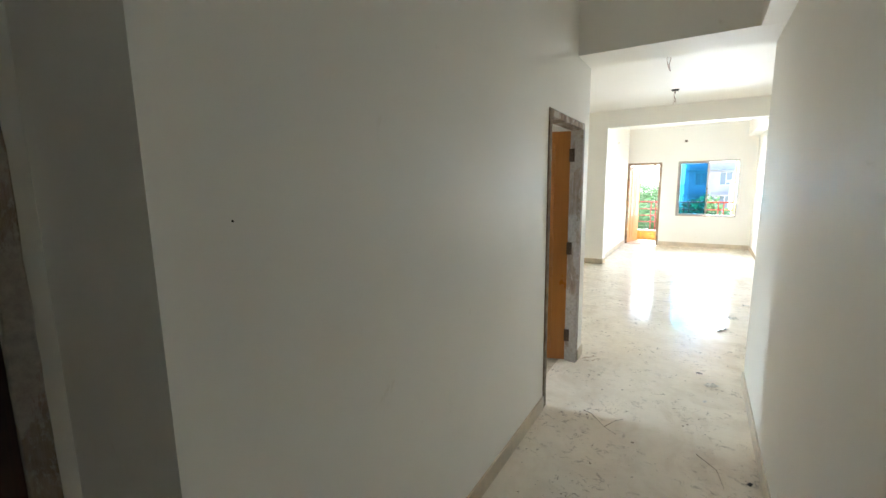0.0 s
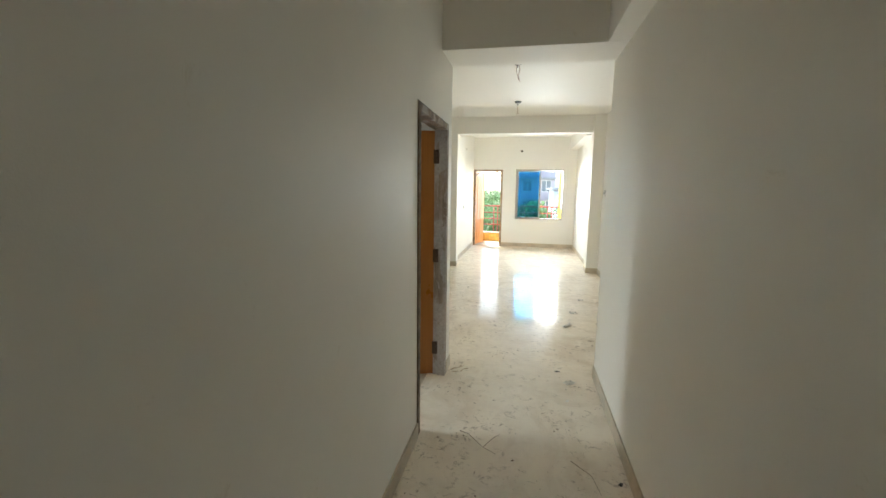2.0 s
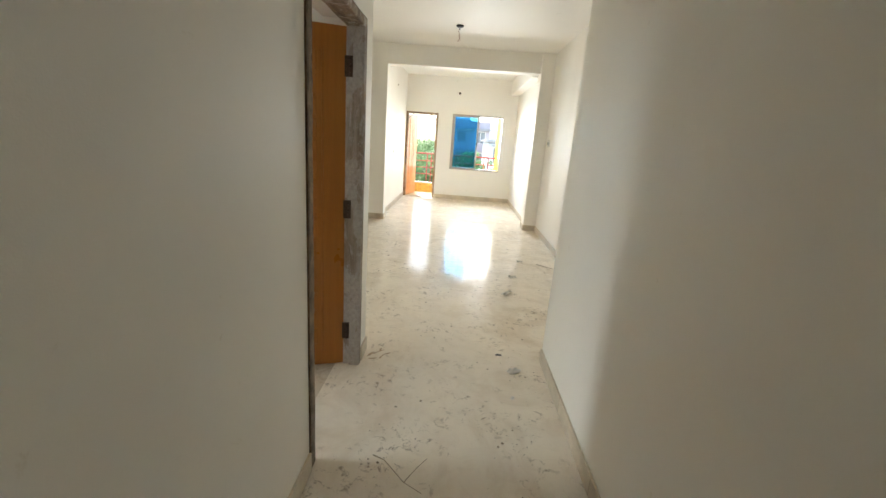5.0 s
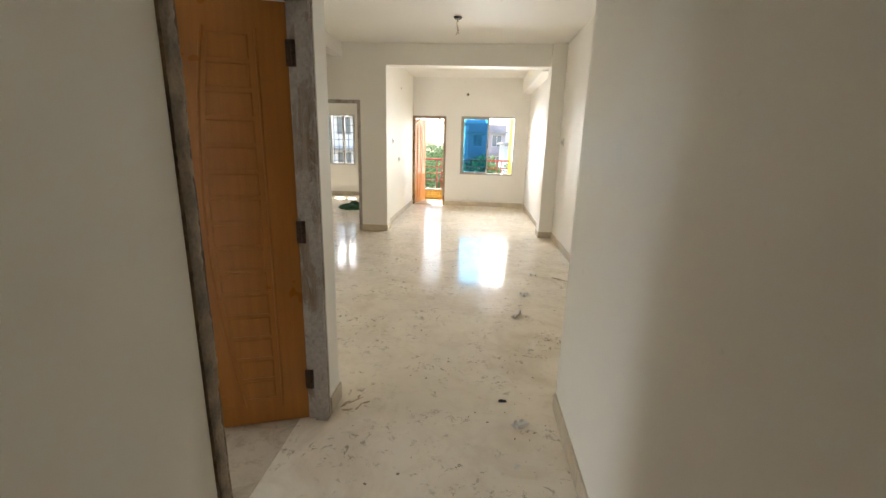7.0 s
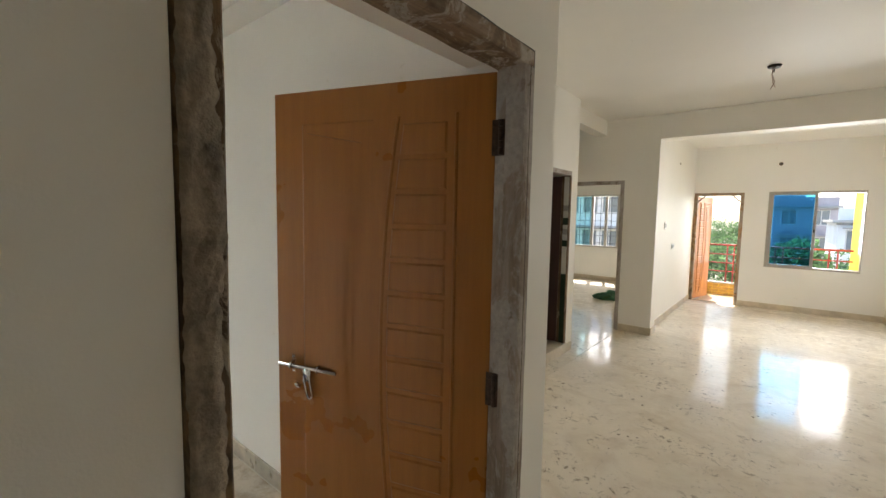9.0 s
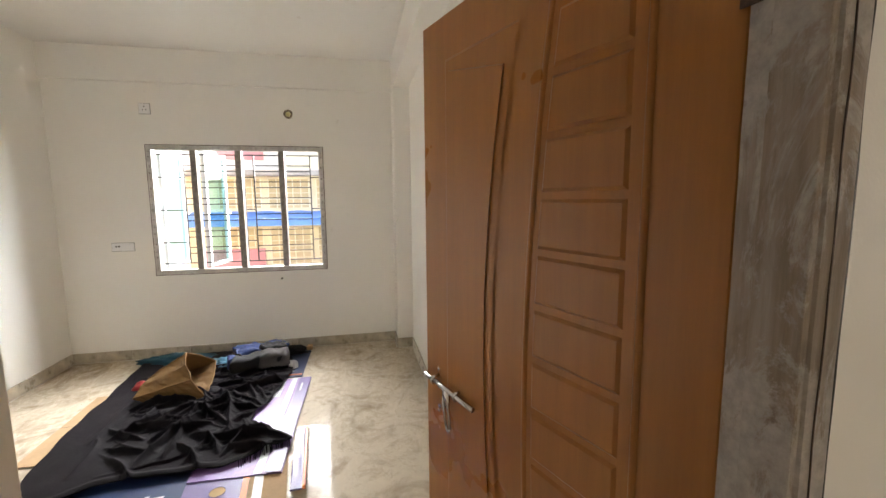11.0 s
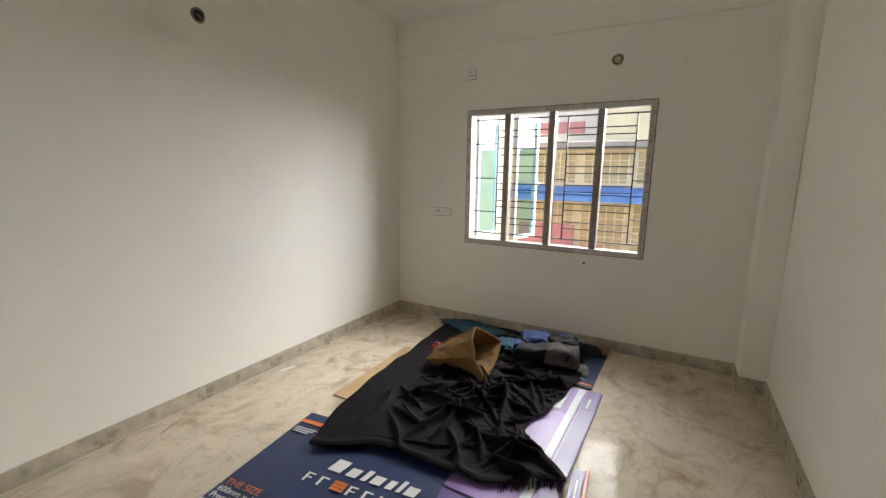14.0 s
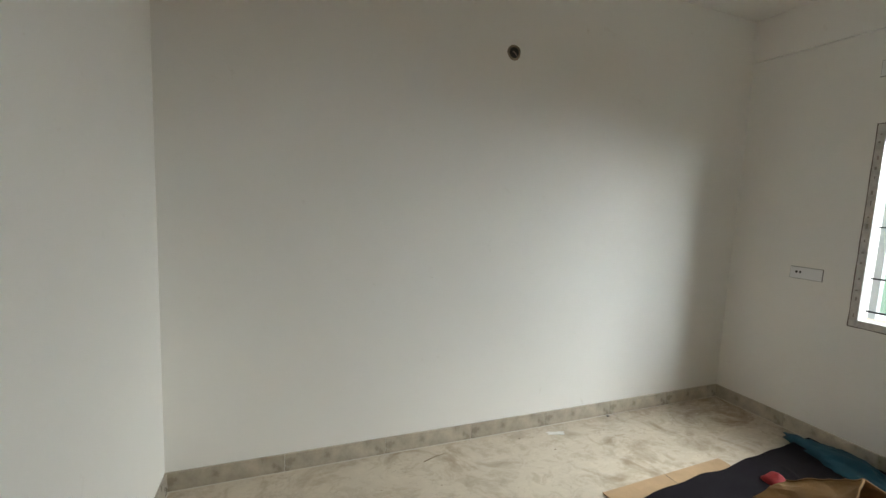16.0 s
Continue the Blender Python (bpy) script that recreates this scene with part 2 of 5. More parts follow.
BULB = mat("pale_yellow_plastic", (0.75, 0.68, 0.36), 0.35, relief=0.0)
BLANKET = mat("charcoal_wool_cloth", (0.0098, 0.0072, 0.0100), 0.8, vary=0.45, scale=5, fine=260, relief=0.6, spec=0.12)
NAVY = mat("navy_printed_card", (0.011, 0.030, 0.100), 0.42, vary=0.25, scale=4, fine=40, relief=0.08)
PURPLE = mat("purple_printed_card", (0.27, 0.155, 0.42), 0.4, vary=0.3, scale=2.5, fine=40, relief=0.06)
VIOLET = mat("deep_violet_card", (0.13, 0.085, 0.27), 0.4, vary=0.25, scale=3, relief=0.06)
ORANGE = mat("orange_print", (0.72, 0.19, 0.05), 0.45, vary=0.12)
WHITE_PRINT = mat("white_print", (0.74, 0.74, 0.74), 0.5, vary=0.08, relief=0.0)
SILVER = mat("silver_grey_print", (0.50, 0.52, 0.58), 0.4, vary=0.12, relief=0.0)
CARD = mat("brown_corrugated_card", (0.44, 0.29, 0.16), 0.85, vary=0.15, scale=6, fine=50, relief=0.2)
JUTE = mat("tan_bag_cloth", (0.19, 0.098, 0.027), 0.85, vary=0.22, scale=6, fine=300, relief=0.5)
BLUE_CLOTH = mat("royal_blue_nylon", (0.010, 0.038, 0.17), 0.65, vary=0.35, scale=12, fine=150, relief=0.3)
GREY_CLOTH = mat("grey_felt", (0.075, 0.068, 0.070), 0.95, vary=0.2, scale=9, fine=200, relief=0.4)
TEAL_CLOTH = mat("teal_jersey", (0.011, 0.075, 0.115), 0.8, vary=0.3, scale=9, fine=200, relief=0.3)
SKY_CLOTH = mat("faded_blue_cloth", (0.05, 0.16, 0.25), 0.85, vary=0.25, scale=9, fine=200, relief=0.3)
BLACK_CLOTH = mat("black_nylon", (0.006, 0.006, 0.008), 0.8, vary=0.3, scale=10, fine=200, relief=0.3)
RED_CLOTH = mat("red_cloth", (0.35, 0.02, 0.025), 0.7, vary=0.2)
GREEN_CLOTH = mat("green_net_cloth", (0.05, 0.16, 0.08), 0.85, vary=0.45, scale=22)
OPENING = mat("ochre_shutter_paint", (0.62, 0.51, 0.30), 0.8, vary=0.2, scale=2)
MUD = mat("dried_mud", (0.24, 0.19, 0.135), 0.95, vary=0.35, scale=20)
STAIN = mat("thin_brown_mud", (0.50, 0.38, 0.26), 0.7, vary=0.35, scale=30)
TWIG = mat("dry_twig_bark", (0.33, 0.26, 0.18), 0.9, vary=0.35, scale=30)
PAPER = mat("crumpled_paper", (0.72, 0.70, 0.66), 0.8)
TILE_WHITE = mat("white_glazed_tile", (0.66, 0.66, 0.60), 0.15, vary=0.06, relief=0.0)
TILE_GREEN = mat("dark_green_glazed_tile", (0.035, 0.06, 0.035), 0.15, vary=0.2, relief=0.0)
CONCRETE = mat("weathered_concrete", (0.40, 0.385, 0.36), 0.9, vary=0.25, scale=1.2, fine=30)
HOUSE_CREAM = mat("cream_house_paint", (0.80, 0.72, 0.50), 0.85, vary=0.15, scale=0.9, fine=20)
HOUSE_PEACH = mat("peach_house_paint", (0.80, 0.66, 0.50), 0.85, vary=0.12, scale=0.9, fine=20)
HOUSE_WHITE = mat("white_house_paint", (0.72, 0.72, 0.72), 0.85, vary=0.1, scale=0.6, fine=15)
HOUSE_GREY = mat("grey_pink_house_paint", (0.42, 0.38, 0.40), 0.9, vary=0.2, scale=0.6, fine=15)
BLUE_AWNING = mat("blue_awning_sheet", (0.10, 0.27, 0.68), 0.5, vary=0.1)
GRILLE_CREAM = mat("cream_window_grille", (0.80, 0.75, 0.56), 0.6)
DARK_PANE = mat("dark_window_pane", (0.17, 0.19, 0.20), 0.15, relief=0.0)
ROOF_RED = mat("red_oxide_floor", (0.52, 0.17, 0.09), 0.7, vary=0.2)
PINK = mat("pink_wall_paint", (0.56, 0.27, 0.29), 0.8)
EARTH = mat("dry_earth", (0.26, 0.23, 0.16), 0.95, vary=0.4, scale=0.15, fine=3.0, relief=0.5)
LEAVES = mat("leaf_green", (0.068, 0.120, 0.058), 0.65, vary=0.5, scale=0.8, fine=9, relief=0.0)
_t = LEAVES.node_tree
_tl, _mx = _t.nodes.new("ShaderNodeBsdfTranslucent"), _t.nodes.new("ShaderNodeMixShader")
_tl.inputs[0].default_value = (0.13, 0.23, 0.09, 1)
_mx.inputs[0].default_value = 0.5
_t.links.new(_t.nodes["Principled BSDF"].outputs[0], _mx.inputs[1])
_t.links.new(_tl.outputs[0], _mx.inputs[2])
_t.links.new(_mx.outputs[0], _t.nodes["Material Output"].inputs[0])
BARK = mat("tree_bark", (0.12, 0.09, 0.065), 0.95, vary=0.3, scale=6)


# ---------------------------------------------------------------- geometry helpers
def box(bm, x0, x1, y0, y1, z0, z1):
    v = [bm.verts.new((x, y, z)) for x in (x0, x1) for y in (y0, y1) for z in (z0, z1)]
    for q in ((0, 1, 3, 2), (4, 6, 7, 5), (0, 4, 5, 1), (2, 3, 7, 6), (0, 2, 6, 4), (1, 5, 7, 3)):
        bm.faces.new([v[i] for i in q])
    return bm


def boxed(x0, x1, y0, y1, z0, z1, bevel=0.0, seg=2):
    bm = box(bmesh.new(), x0, x1, y0, y1, z0, z1)
    if bevel:
        bmesh.ops.bevel(bm, geom=bm.edges[:], offset=bevel, segments=seg, affect="EDGES", profile=0.5)
    return bm


def tube(bm, pts, r, n=8, taper=None, cap=True):
    pts = [Vector(p) for p in pts]
    rings = []
    ref = None
    for i, p in enumerate(pts):
        d = (pts[min(i + 1, len(pts) - 1)] - pts[max(i - 1, 0)]).normalized()
        if ref is None or abs(ref.dot(d)) > 0.95:
            ref = Vector((0, 0, 1)) if abs(d.z) < 0.9 else Vector((1, 0, 0))
        a = d.cross(ref).normalized()
        b = d.cross(a).normalized()
        rr = r if taper is None else r * (1 + (taper - 1) * i / (len(pts) - 1))
        rings.append([bm.verts.new(p + rr * (math.cos(2 * math.pi * k / n) * a + math.sin(2 * math.pi * k / n) * b)) for k in range(n)])
    for r0, r1 in zip(rings, rings[1:]):
        for k in range(n):
            bm.faces.new((r0[k], r0[(k + 1) % n], r1[(k + 1) % n], r1[k]))
    if cap:
        bm.faces.new(rings[0][::-1])
        bm.faces.new(rings[-1])
    return bm


def sheet(fn, nu, nv, thick=0.0):
    """A grid of fn(u, v) -> (x, y, z), closed below by a copy set down by thick."""
    bm = bmesh.new()
    top = [[bm.verts.new(fn(i / nu, j / nv)) for j in range(nv + 1)] for i in range(nu + 1)]
    for i in range(nu):
        for j in range(nv):
            bm.faces.new((top[i][j], top[i + 1][j], top[i + 1][j + 1], top[i][j + 1]))
    if thick:
        low = [[bm.verts.new(v.co - Vector((0, 0, thick))) for v in row] for row in top]
        for i in range(nu):
            for j in range(nv):
                bm.faces.new((low[i][j], low[i][j + 1], low[i + 1][j + 1], low[i + 1][j]))
        rim = [(i, 0) for i in range(nu)] + [(nu, j) for j in range(nv)] + [(i, nv) for i in range(nu, 0, -1)] + [(0, j) for j in range(nv, 0, -1)]
        for (a, b), (c, d) in zip(rim, rim[1:] + rim[:1]):
            bm.faces.new((top[a][b], top[c][d], low[c][d], low[a][b]))
    return bm


def mesh_of(name, bm, material, smooth=False):
    bmesh.ops.recalc_face_normals(bm, faces=bm.faces[:])
    me = bpy.data.meshes.new(name)
    bm.to_mesh(me)
    bm.free()
    me.materials.append(material)
    if smooth:
        me.shade_smooth()
    return me


def part(name, bm, material, parent, label="", smooth=False, at=None):
    ob = new(name, mesh_of(name, bm, material, smooth))
    ob.parent = parent
    if at is not None:
        ob.matrix_local = at
    if label:
        ob["label"] = label
    return ob


def again(ob, parent, at):
    """Another part on the same mesh."""
    o = new(ob.name.split(".")[0], ob.data)
    o.parent = parent
    o.matrix_local = at
    if "label" in ob:
        o["label"] = ob["label"]
    return o


def thing(name, m, label, category, group="", kind=""):
    ob = new(name)
    ob.empty_display_size = 0.1
    ob.matrix_world = m if isinstance(m, Matrix) else pose(*m)
    return tagged(ob, label, category, group, kind)


def solid(name, bm, material, label, category, kind="structure", smooth=False, at=None, group=""):
    ob = new(name, mesh_of(name, bm, material, smooth))
    if at is not None:
        ob.matrix_world = at
    return tagged(ob, label, category, group, kind)


def wall(name, axis, p0, p1, a0, a1, z0=0.0, z1=2.96, holes=(), material=None, label="off-white distempered plaster wall with faint scuffs"):
    """A wall between planes p0 and p1 across the axis, from a0 to a1 along it, with holes (a0, a1, z0, z1) through it."""
    aa = sorted({a0, a1, *[h[0] for h in holes], *[h[1] for h in holes]})
    zz = sorted({z0, z1, *[h[2] for h in holes], *[h[3] for h in holes]})
    aa = [a for a in aa if a0 <= a <= a1]
    zz = [z for z in zz if z0 <= z <= z1]
    bm = bmesh.new()
    seen = {}

    def vert(p, a, z):
        key = (p, a, z)
        if key not in seen:
            seen[key] = bm.verts.new((p, a, z) if axis == "x" else (a, p, z))
        return seen[key]

    def full(i, j):
        if not (0 <= i < len(aa) - 1 and 0 <= j < len(zz) - 1):
            return False
        a, z = (aa[i] + aa[i + 1]) / 2, (zz[j] + zz[j + 1]) / 2
        return not any(h[0] < a < h[1] and h[2] < z < h[3] for h in holes)

    for i in range(len(aa) - 1):
        for j in range(len(zz) - 1):
            if not full(i, j):
                continue
            A, B, C, D = aa[i], aa[i + 1], zz[j], zz[j + 1]
            for p in (p0, p1):
                bm.faces.new([vert(p, *q) for q in ((A, C), (B, C), (B, D), (A, D))])
            for (di, dj), (q, r) in (((-1, 0), ((A, C), (A, D))), ((1, 0), ((B, C), (B, D))), ((0, -1), ((A, C), (B, C))), ((0, 1), ((A, D), (B, D)))):
                if not full(i + di, j + dj):
                    bm.faces.new((vert(p0, *q), vert(p1, *q), vert(p1, *r), vert(p0, *r)))
    return solid(name, bm, material or PAINT, label, "wall")


def baseboard(name, axis, face, out, a0, a1, material, label, length=0.6, height=0.1, thick=0.012, grout=False):
    """Skirting tiles along a wall face; out: +1 or -1, the way that the face looks."""
    root = thing(name, (0, 0, 0), label, "baseboard", kind="structure")
    n = max(1, math.ceil((a1 - a0) / length))
    step = (a1 - a0) / n
    bm = boxed(0, step - 0.0015, 0, thick, 0, height, 0.002, 1)
    first = None
    if grout:
        lo, hi = sorted((face + out * thick, face + out * (thick + 0.007)))
        part("grout_line", box(bmesh.new(), lo, hi, a0, a1, 0, 0.0025) if axis == "x" else box(bmesh.new(), a0, a1, lo, hi, 0, 0.0025), GROUT, root, "thin white grout line")
    for k in range(n):
        s = a0 + k * step
        if axis == "x":
            m = pose(face, s, 0.001, 0, 0, 90) if out < 0 else pose(face, s + step - 0.0015, 0.001, 0, 0, -90)
        else:
            m = pose(s, face, 0.001) if out > 0 else pose(s + step - 0.0015, face, 0.001, 0, 0, 180)
        if first is None:
            first = part("tile", bm, material, root, at=m)
        else:
            again(first, root, m)
    return root


# ---------------------------------------------------------------- the shell of the flat
XL, XR = -0.155, 1.108          # corridor faces
BX0, BX1, BY0, BY1 = -4.33, -0.40, 0.625, 3.905   # bedroom faces
HX0, HX1 = -1.475, 1.87         # hall faces
YB, YW = 8.85, 12.22            # hall beam line, living room's window wall
H = 2.96
HALL_END = 4.04

solid("floor_hall", box(bmesh.new(), -1.30, 2.1, -4.2, 12.36, -0.15, 0.0), FLOOR_HALL,
      "polished beige marble floor under plaster dust and mud marks", "floor")
solid("floor_room", box(bmesh.new(), -5.0, -1.304, 4.0, 13.7, -0.15, 0.0), FLOOR_HALL,
      "polished beige marble floor reflecting the window", "floor")
solid("floor_bedroom", box(bmesh.new(), -4.55, -0.305, 0.5, 3.97, -0.15, 0.001), FLOOR_BED,
      "veined cream marble floor, dusty and softly glossy", "floor")
solid("ceiling", box(bmesh.new(), -5.0, 2.2, -4.3, 13.52, H, H + 0.15), CEIL, "plain off-white painted ceiling slab", "ceiling")

# corridor
wall("wall_corridor_left", "x", BX1, XL, 0.52, HALL_END, holes=[(2.905, 3.876, 0.0, 2.097)])
wall("wall_corridor_right", "x", XR, XR + 0.12, -4.2, 4.085)
# unseen closing wall, set far back so that less light bounces into the recess
wall("wall_corridor_end", "y", -4.3, -4.2, -1.3, XR + 0.12)
wall("wall_entry_side", "x", -0.87, -0.75, -4.2, 0.52, holes=[(-0.46, 0.480, 0.0, 2.1)])
solid("beam_corridor", boxed(XL, XR, 3.60, HALL_END, 2.575, H, 0.004), PAINT, "off-white plastered beam across the corridor", "beam")
solid("beam_corridor_side", boxed(0.975, XR, -4.2, 3.60, 2.575, H, 0.004), PAINT, "off-white plastered beam along the corridor", "beam")

# bedroom
WIN = (1.416, 3.032, 0.836, 2.090)
wall("wall_bedroom_window", "x", BX0 - 0.2, BX0, BY0 - 0.12, BY1 + 0.12, holes=[WIN])
wall("wall_bedroom_south", "y", BY0 - 0.105, BY0, BX0, BX1)
wall("wall_bedroom_north", "y", BY1, HALL_END, BX0, BX1)
solid("column_bedroom", boxed(BX0, -4.085, 3.742, BY1, 0, H, 0.006), PAINT, "off-white plastered column in the bedroom corner", "column")
solid("beam_bedroom_north", boxed(-4.085, BX1, 3.742, BY1, 2.66, H, 0.006), PAINT, "off-white plastered ceiling beam", "beam")
solid("beam_bedroom_window", boxed(BX0, BX0 + 0.035, BY0, 3.742, 2.655, H, 0.004), PAINT, "off-white plastered beam over the window", "beam")

# hall
wall("wall_hall_left", "x", HX0 - 0.125, HX0, HALL_END, 7.56, holes=[(6.55, 7.385, 0.0, 2.12)])
wall("wall_hall_step", "y", 3.965, 4.085, XR + 0.12, HX1 + 0.12)
wall("wall_hall_right", "x", HX1, HX1 + 0.12, 4.085, YW)
wall("wall_hall_door", "y", YB, YB + 0.125, -5.0, -0.89, holes=[(-2.24, -1.315, 0.0, 2.12)])
solid("beam_hall", boxed(-0.89, 1.655, YB, YB + 0.25, 2.643, H, 0.006), PAINT, "off-white plastered beam between hall and living room", "beam")
solid("column_hall", boxed(1.655, HX1, YB - 0.06, YB + 0.25, 0, H, 0.008), PAINT, "off-white plastered column at the room's opening", "column")
solid("beam_passage", boxed(-1.76, -1.59, 7.56, YB, 2.76, H, 0.006), PAINT, "off-white plastered beam over the passage", "beam")
wall("wall_passage_south", "y", 7.435, 7.56, -5.0, HX0 - 0.125)
wall("wall_passage_end", "x", -3.1, -2.98, 7.56, YB)

# living room
wall("wall_living_left", "x", -1.09, -0.97, YB + 0.125, YW)
solid("pier_hall", boxed(-0.97, -0.89, YB + 0.125, YB + 0.25, 0, H, 0.004), PAINT, "off-white plastered pier beside the room's opening", "column")
wall("wall_living_right", "x", 1.755, HX1, YB + 0.25, YW)
LW = (0.185, 1.436, 0.763, 2.108)
BD = (-0.970, -0.172, 0.0, 2.100)
wall("wall_living_window", "y", YW, YW + 0.13, -1.09, HX1 + 0.12, holes=[(LW[0], LW[1], LW[2], LW[3]), BD])
solid("beam_living_side", boxed(1.56, 1.755, YB + 0.25, YW, 2.62, H, 0.006), PAINT, "off-white plastered beam along the living room wall", "beam")

# room behind the far door
RW = (-4.0, -2.76, 0.84, 2.165)
wall("wall_room_window", "y", 13.5, 13.65, -5.0, -1.09, holes=[RW])
wall("wall_room_left", "x", -5.0, -4.88, YB + 0.125, 13.5)
wall("wall_room_right", "x", -1.13, -1.09, YB + 0.125, 13.5)

# bathroom shell
wall("wall_bath_south", "y", 5.2, 5.32, -3.1, HX0 - 0.125, material=TILE_WHITE, label="white glazed bathroom wall")
wall("wall_bath_end", "x", -3.1, -2.98, 5.32, 7.435, material=TILE_GREEN, label="dark tiled bathroom wall")
wall("wall_outer_west", "x", -5.0, -4.88, HALL_END, 7.435)
# unseen piece added to keep the bedroom's area lamp out of the next room
wall("wall_outer_south", "y", HALL_END - 0.12, HALL_END, -5.0, BX0 - 0.2)

# ---------------------------------------------------------------- skirting
BEIGE = "beige marble skirting tiles with dusty tops"
GREYL = "grey-veined marble skirting tiles with pale joints"
baseboard("baseboard_corridor_left", "x", XL, 1, 0.52, 2.905, SKIRT, BEIGE)
baseboard("baseboard_corridor_corner", "x", XL, 1, 3.885, HALL_END + 0.012, SKIRT, BEIGE)
baseboard("baseboard_corridor_right", "x", XR, -1, -4.2, 4.085, SKIRT, BEIGE)
baseboard("baseboard_hall_left", "x", HX0, 1, 4.05, 6.54, SKIRT, BEIGE)
baseboard("baseboard_hall_left_end", "x", HX0, 1, 7.39, 7.56, SKIRT, BEIGE)
baseboard("baseboard_hall_right", "x", HX1, -1, 4.085, YB - 0.06, SKIRT, BEIGE)
baseboard("baseboard_hall_south", "y", HALL_END, 1, HX0, XL, SKIRT, BEIGE)
baseboard("baseboard_column_front", "y", YB - 0.06, -1, 1.643, HX1, SKIRT, BEIGE)
baseboard("baseboard_column_side", "x", 1.655, -1, YB - 0.06, YB + 0.25, SKIRT, BEIGE)
baseboard("baseboard_pier_front", "y", YB, -1, -1.311, -0.878, SKIRT, BEIGE)
baseboard("baseboard_pier_side", "x", -0.89, 1, YB, YB + 0.25, SKIRT, BEIGE)
baseboard("baseboard_living_left", "x", -0.97, 1, YB + 0.25, YW, SKIRT, BEIGE)
baseboard("baseboard_living_right", "x", 1.755, -1, YB + 0.25, YW, SKIRT, BEIGE)
baseboard("baseboard_living_window", "y", YW, -1, -0.168, 1.755, SKIRT, BEIGE)
baseboard("baseboard_room_window", "y", 13.5, -1, -4.88, -1.13, SKIRT, BEIGE)
baseboard("baseboard_bedroom_window", "x", BX0, 1, BY0, 3.742, SKIRT_BED, GREYL, 0.6, grout=True)
baseboard("baseboard_bedroom_south", "y", BY0, 1, BX0, BX1, SKIRT_BED, GREYL, 0.6, grout=True)
baseboard("baseboard_bedroom_door", "x", BX1, -1, BY0, 2.90, SKIRT_BED, GREYL, 0.6, grout=True)
baseboard("baseboard_bedroom_north", "y", BY1, -1, -4.085, BX1, SKIRT_BED, GREYL, 0.6, grout=True)
baseboard("baseboard_bedroom_column_side", "y", 3.742, -1, BX0, -4.073, SKIRT_BED, GREYL, 0.6, grout=True)
baseboard("baseboard_bedroom_column_front", "x", -4.085, 1, 3.742, BY1, SKIRT_BED, GREYL, 0.6, grout=True)


# ---------------------------------------------------------------- doors
def wobble(bm, amount, scale, seed=0.0):
    for v in bm.verts:
        n = noise.noise_vector(v.co * scale + Vector((seed, seed * 2, 0)))
        v.co += n * amount
    return bm


def post(x0, x1, y0, y1, z0, z1, cuts, amount, seed, long="z"):
    """A rough-sawn member, cut along its length so that its edges can waver."""
    bm = boxed(x0, x1, y0, y1, z0, z1, 0.004, 1)
    for k in range(1, cuts):
        f = k / cuts
        co = {"x": (x0 + (x1 - x0) * f, 0, 0), "y": (0, y0 + (y1 - y0) * f, 0), "z": (0, 0, z0 + (z1 - z0) * f)}[long]
        no = {"x": (1, 0, 0), "y": (0, 1, 0), "z": (0, 0, 1)}[long]
        bmesh.ops.bisect_plane(bm, geom=bm.verts[:] + bm.edges[:] + bm.faces[:], plane_co=co, plane_no=no)
    return wobble(bm, amount, 9.0, seed)


def bead(path, w, h):
    """A raised half-round line on the door's face along (u, z) points; the face is y = 0, out is +y."""
    bm = bmesh.new()
    rows = []
    for i, p in enumerate(path):
        a, b = Vector(path[max(i - 1, 0)]), Vector(path[min(i + 1, len(path) - 1)])
        d = (b - a).normalized()
        n = Vector((-d.y, d.x))
        row = []
        for k, (o, y) in enumerate(((-0.5, -0.001), (-0.3, h * 0.8), (0.0, h), (0.3, h * 0.8), (0.5, -0.001))):
            q = Vector(p) + n * (w * o)
            row.append(bm.verts.new((q.x, y, q.y)))
        rows.append(row)
    for r0, r1 in zip(rows, rows[1:]):
        for k in range(4):
            bm.faces.new((r0[k], r0[k + 1], r1[k + 1], r1[k]))
    return bm


def raised_field(outline, inset, h):
    """A raised, chamfered field inside an outline of (u, z) points on the door's face."""
    bm = bmesh.new()
    n = len(outline)
    c = sum((Vector(p) for p in outline), Vector((0, 0))) / n
    lo, hi = [], []
    for i, p in enumerate(outline):
        p, a, b = Vector(p), Vector(outline[i - 1]), Vector(outline[(i + 1) % n])
        d1, d2 = (p - a).normalized(), (b - p).normalized()
        n1, n2 = Vector((-d1.y, d1.x)), Vector((-d2.y, d2.x))
        if n1.dot(c - p) < 0:
            n1 = -n1
        if n2.dot(c - p) < 0:
            n2 = -n2
        k = (n1 + n2) / max(0.35, 1 + n1.dot(n2))
        q = p + k * inset
        lo.append(bm.verts.new((p.x, -0.001, p.y)))
        hi.append(bm.verts.new((q.x, h, q.y)))
    for i in range(n):
        j = (i + 1) % n
        bm.faces.new((lo[i], lo[j], hi[j], hi[i]))
    bm.faces.new(hi)
    return bm


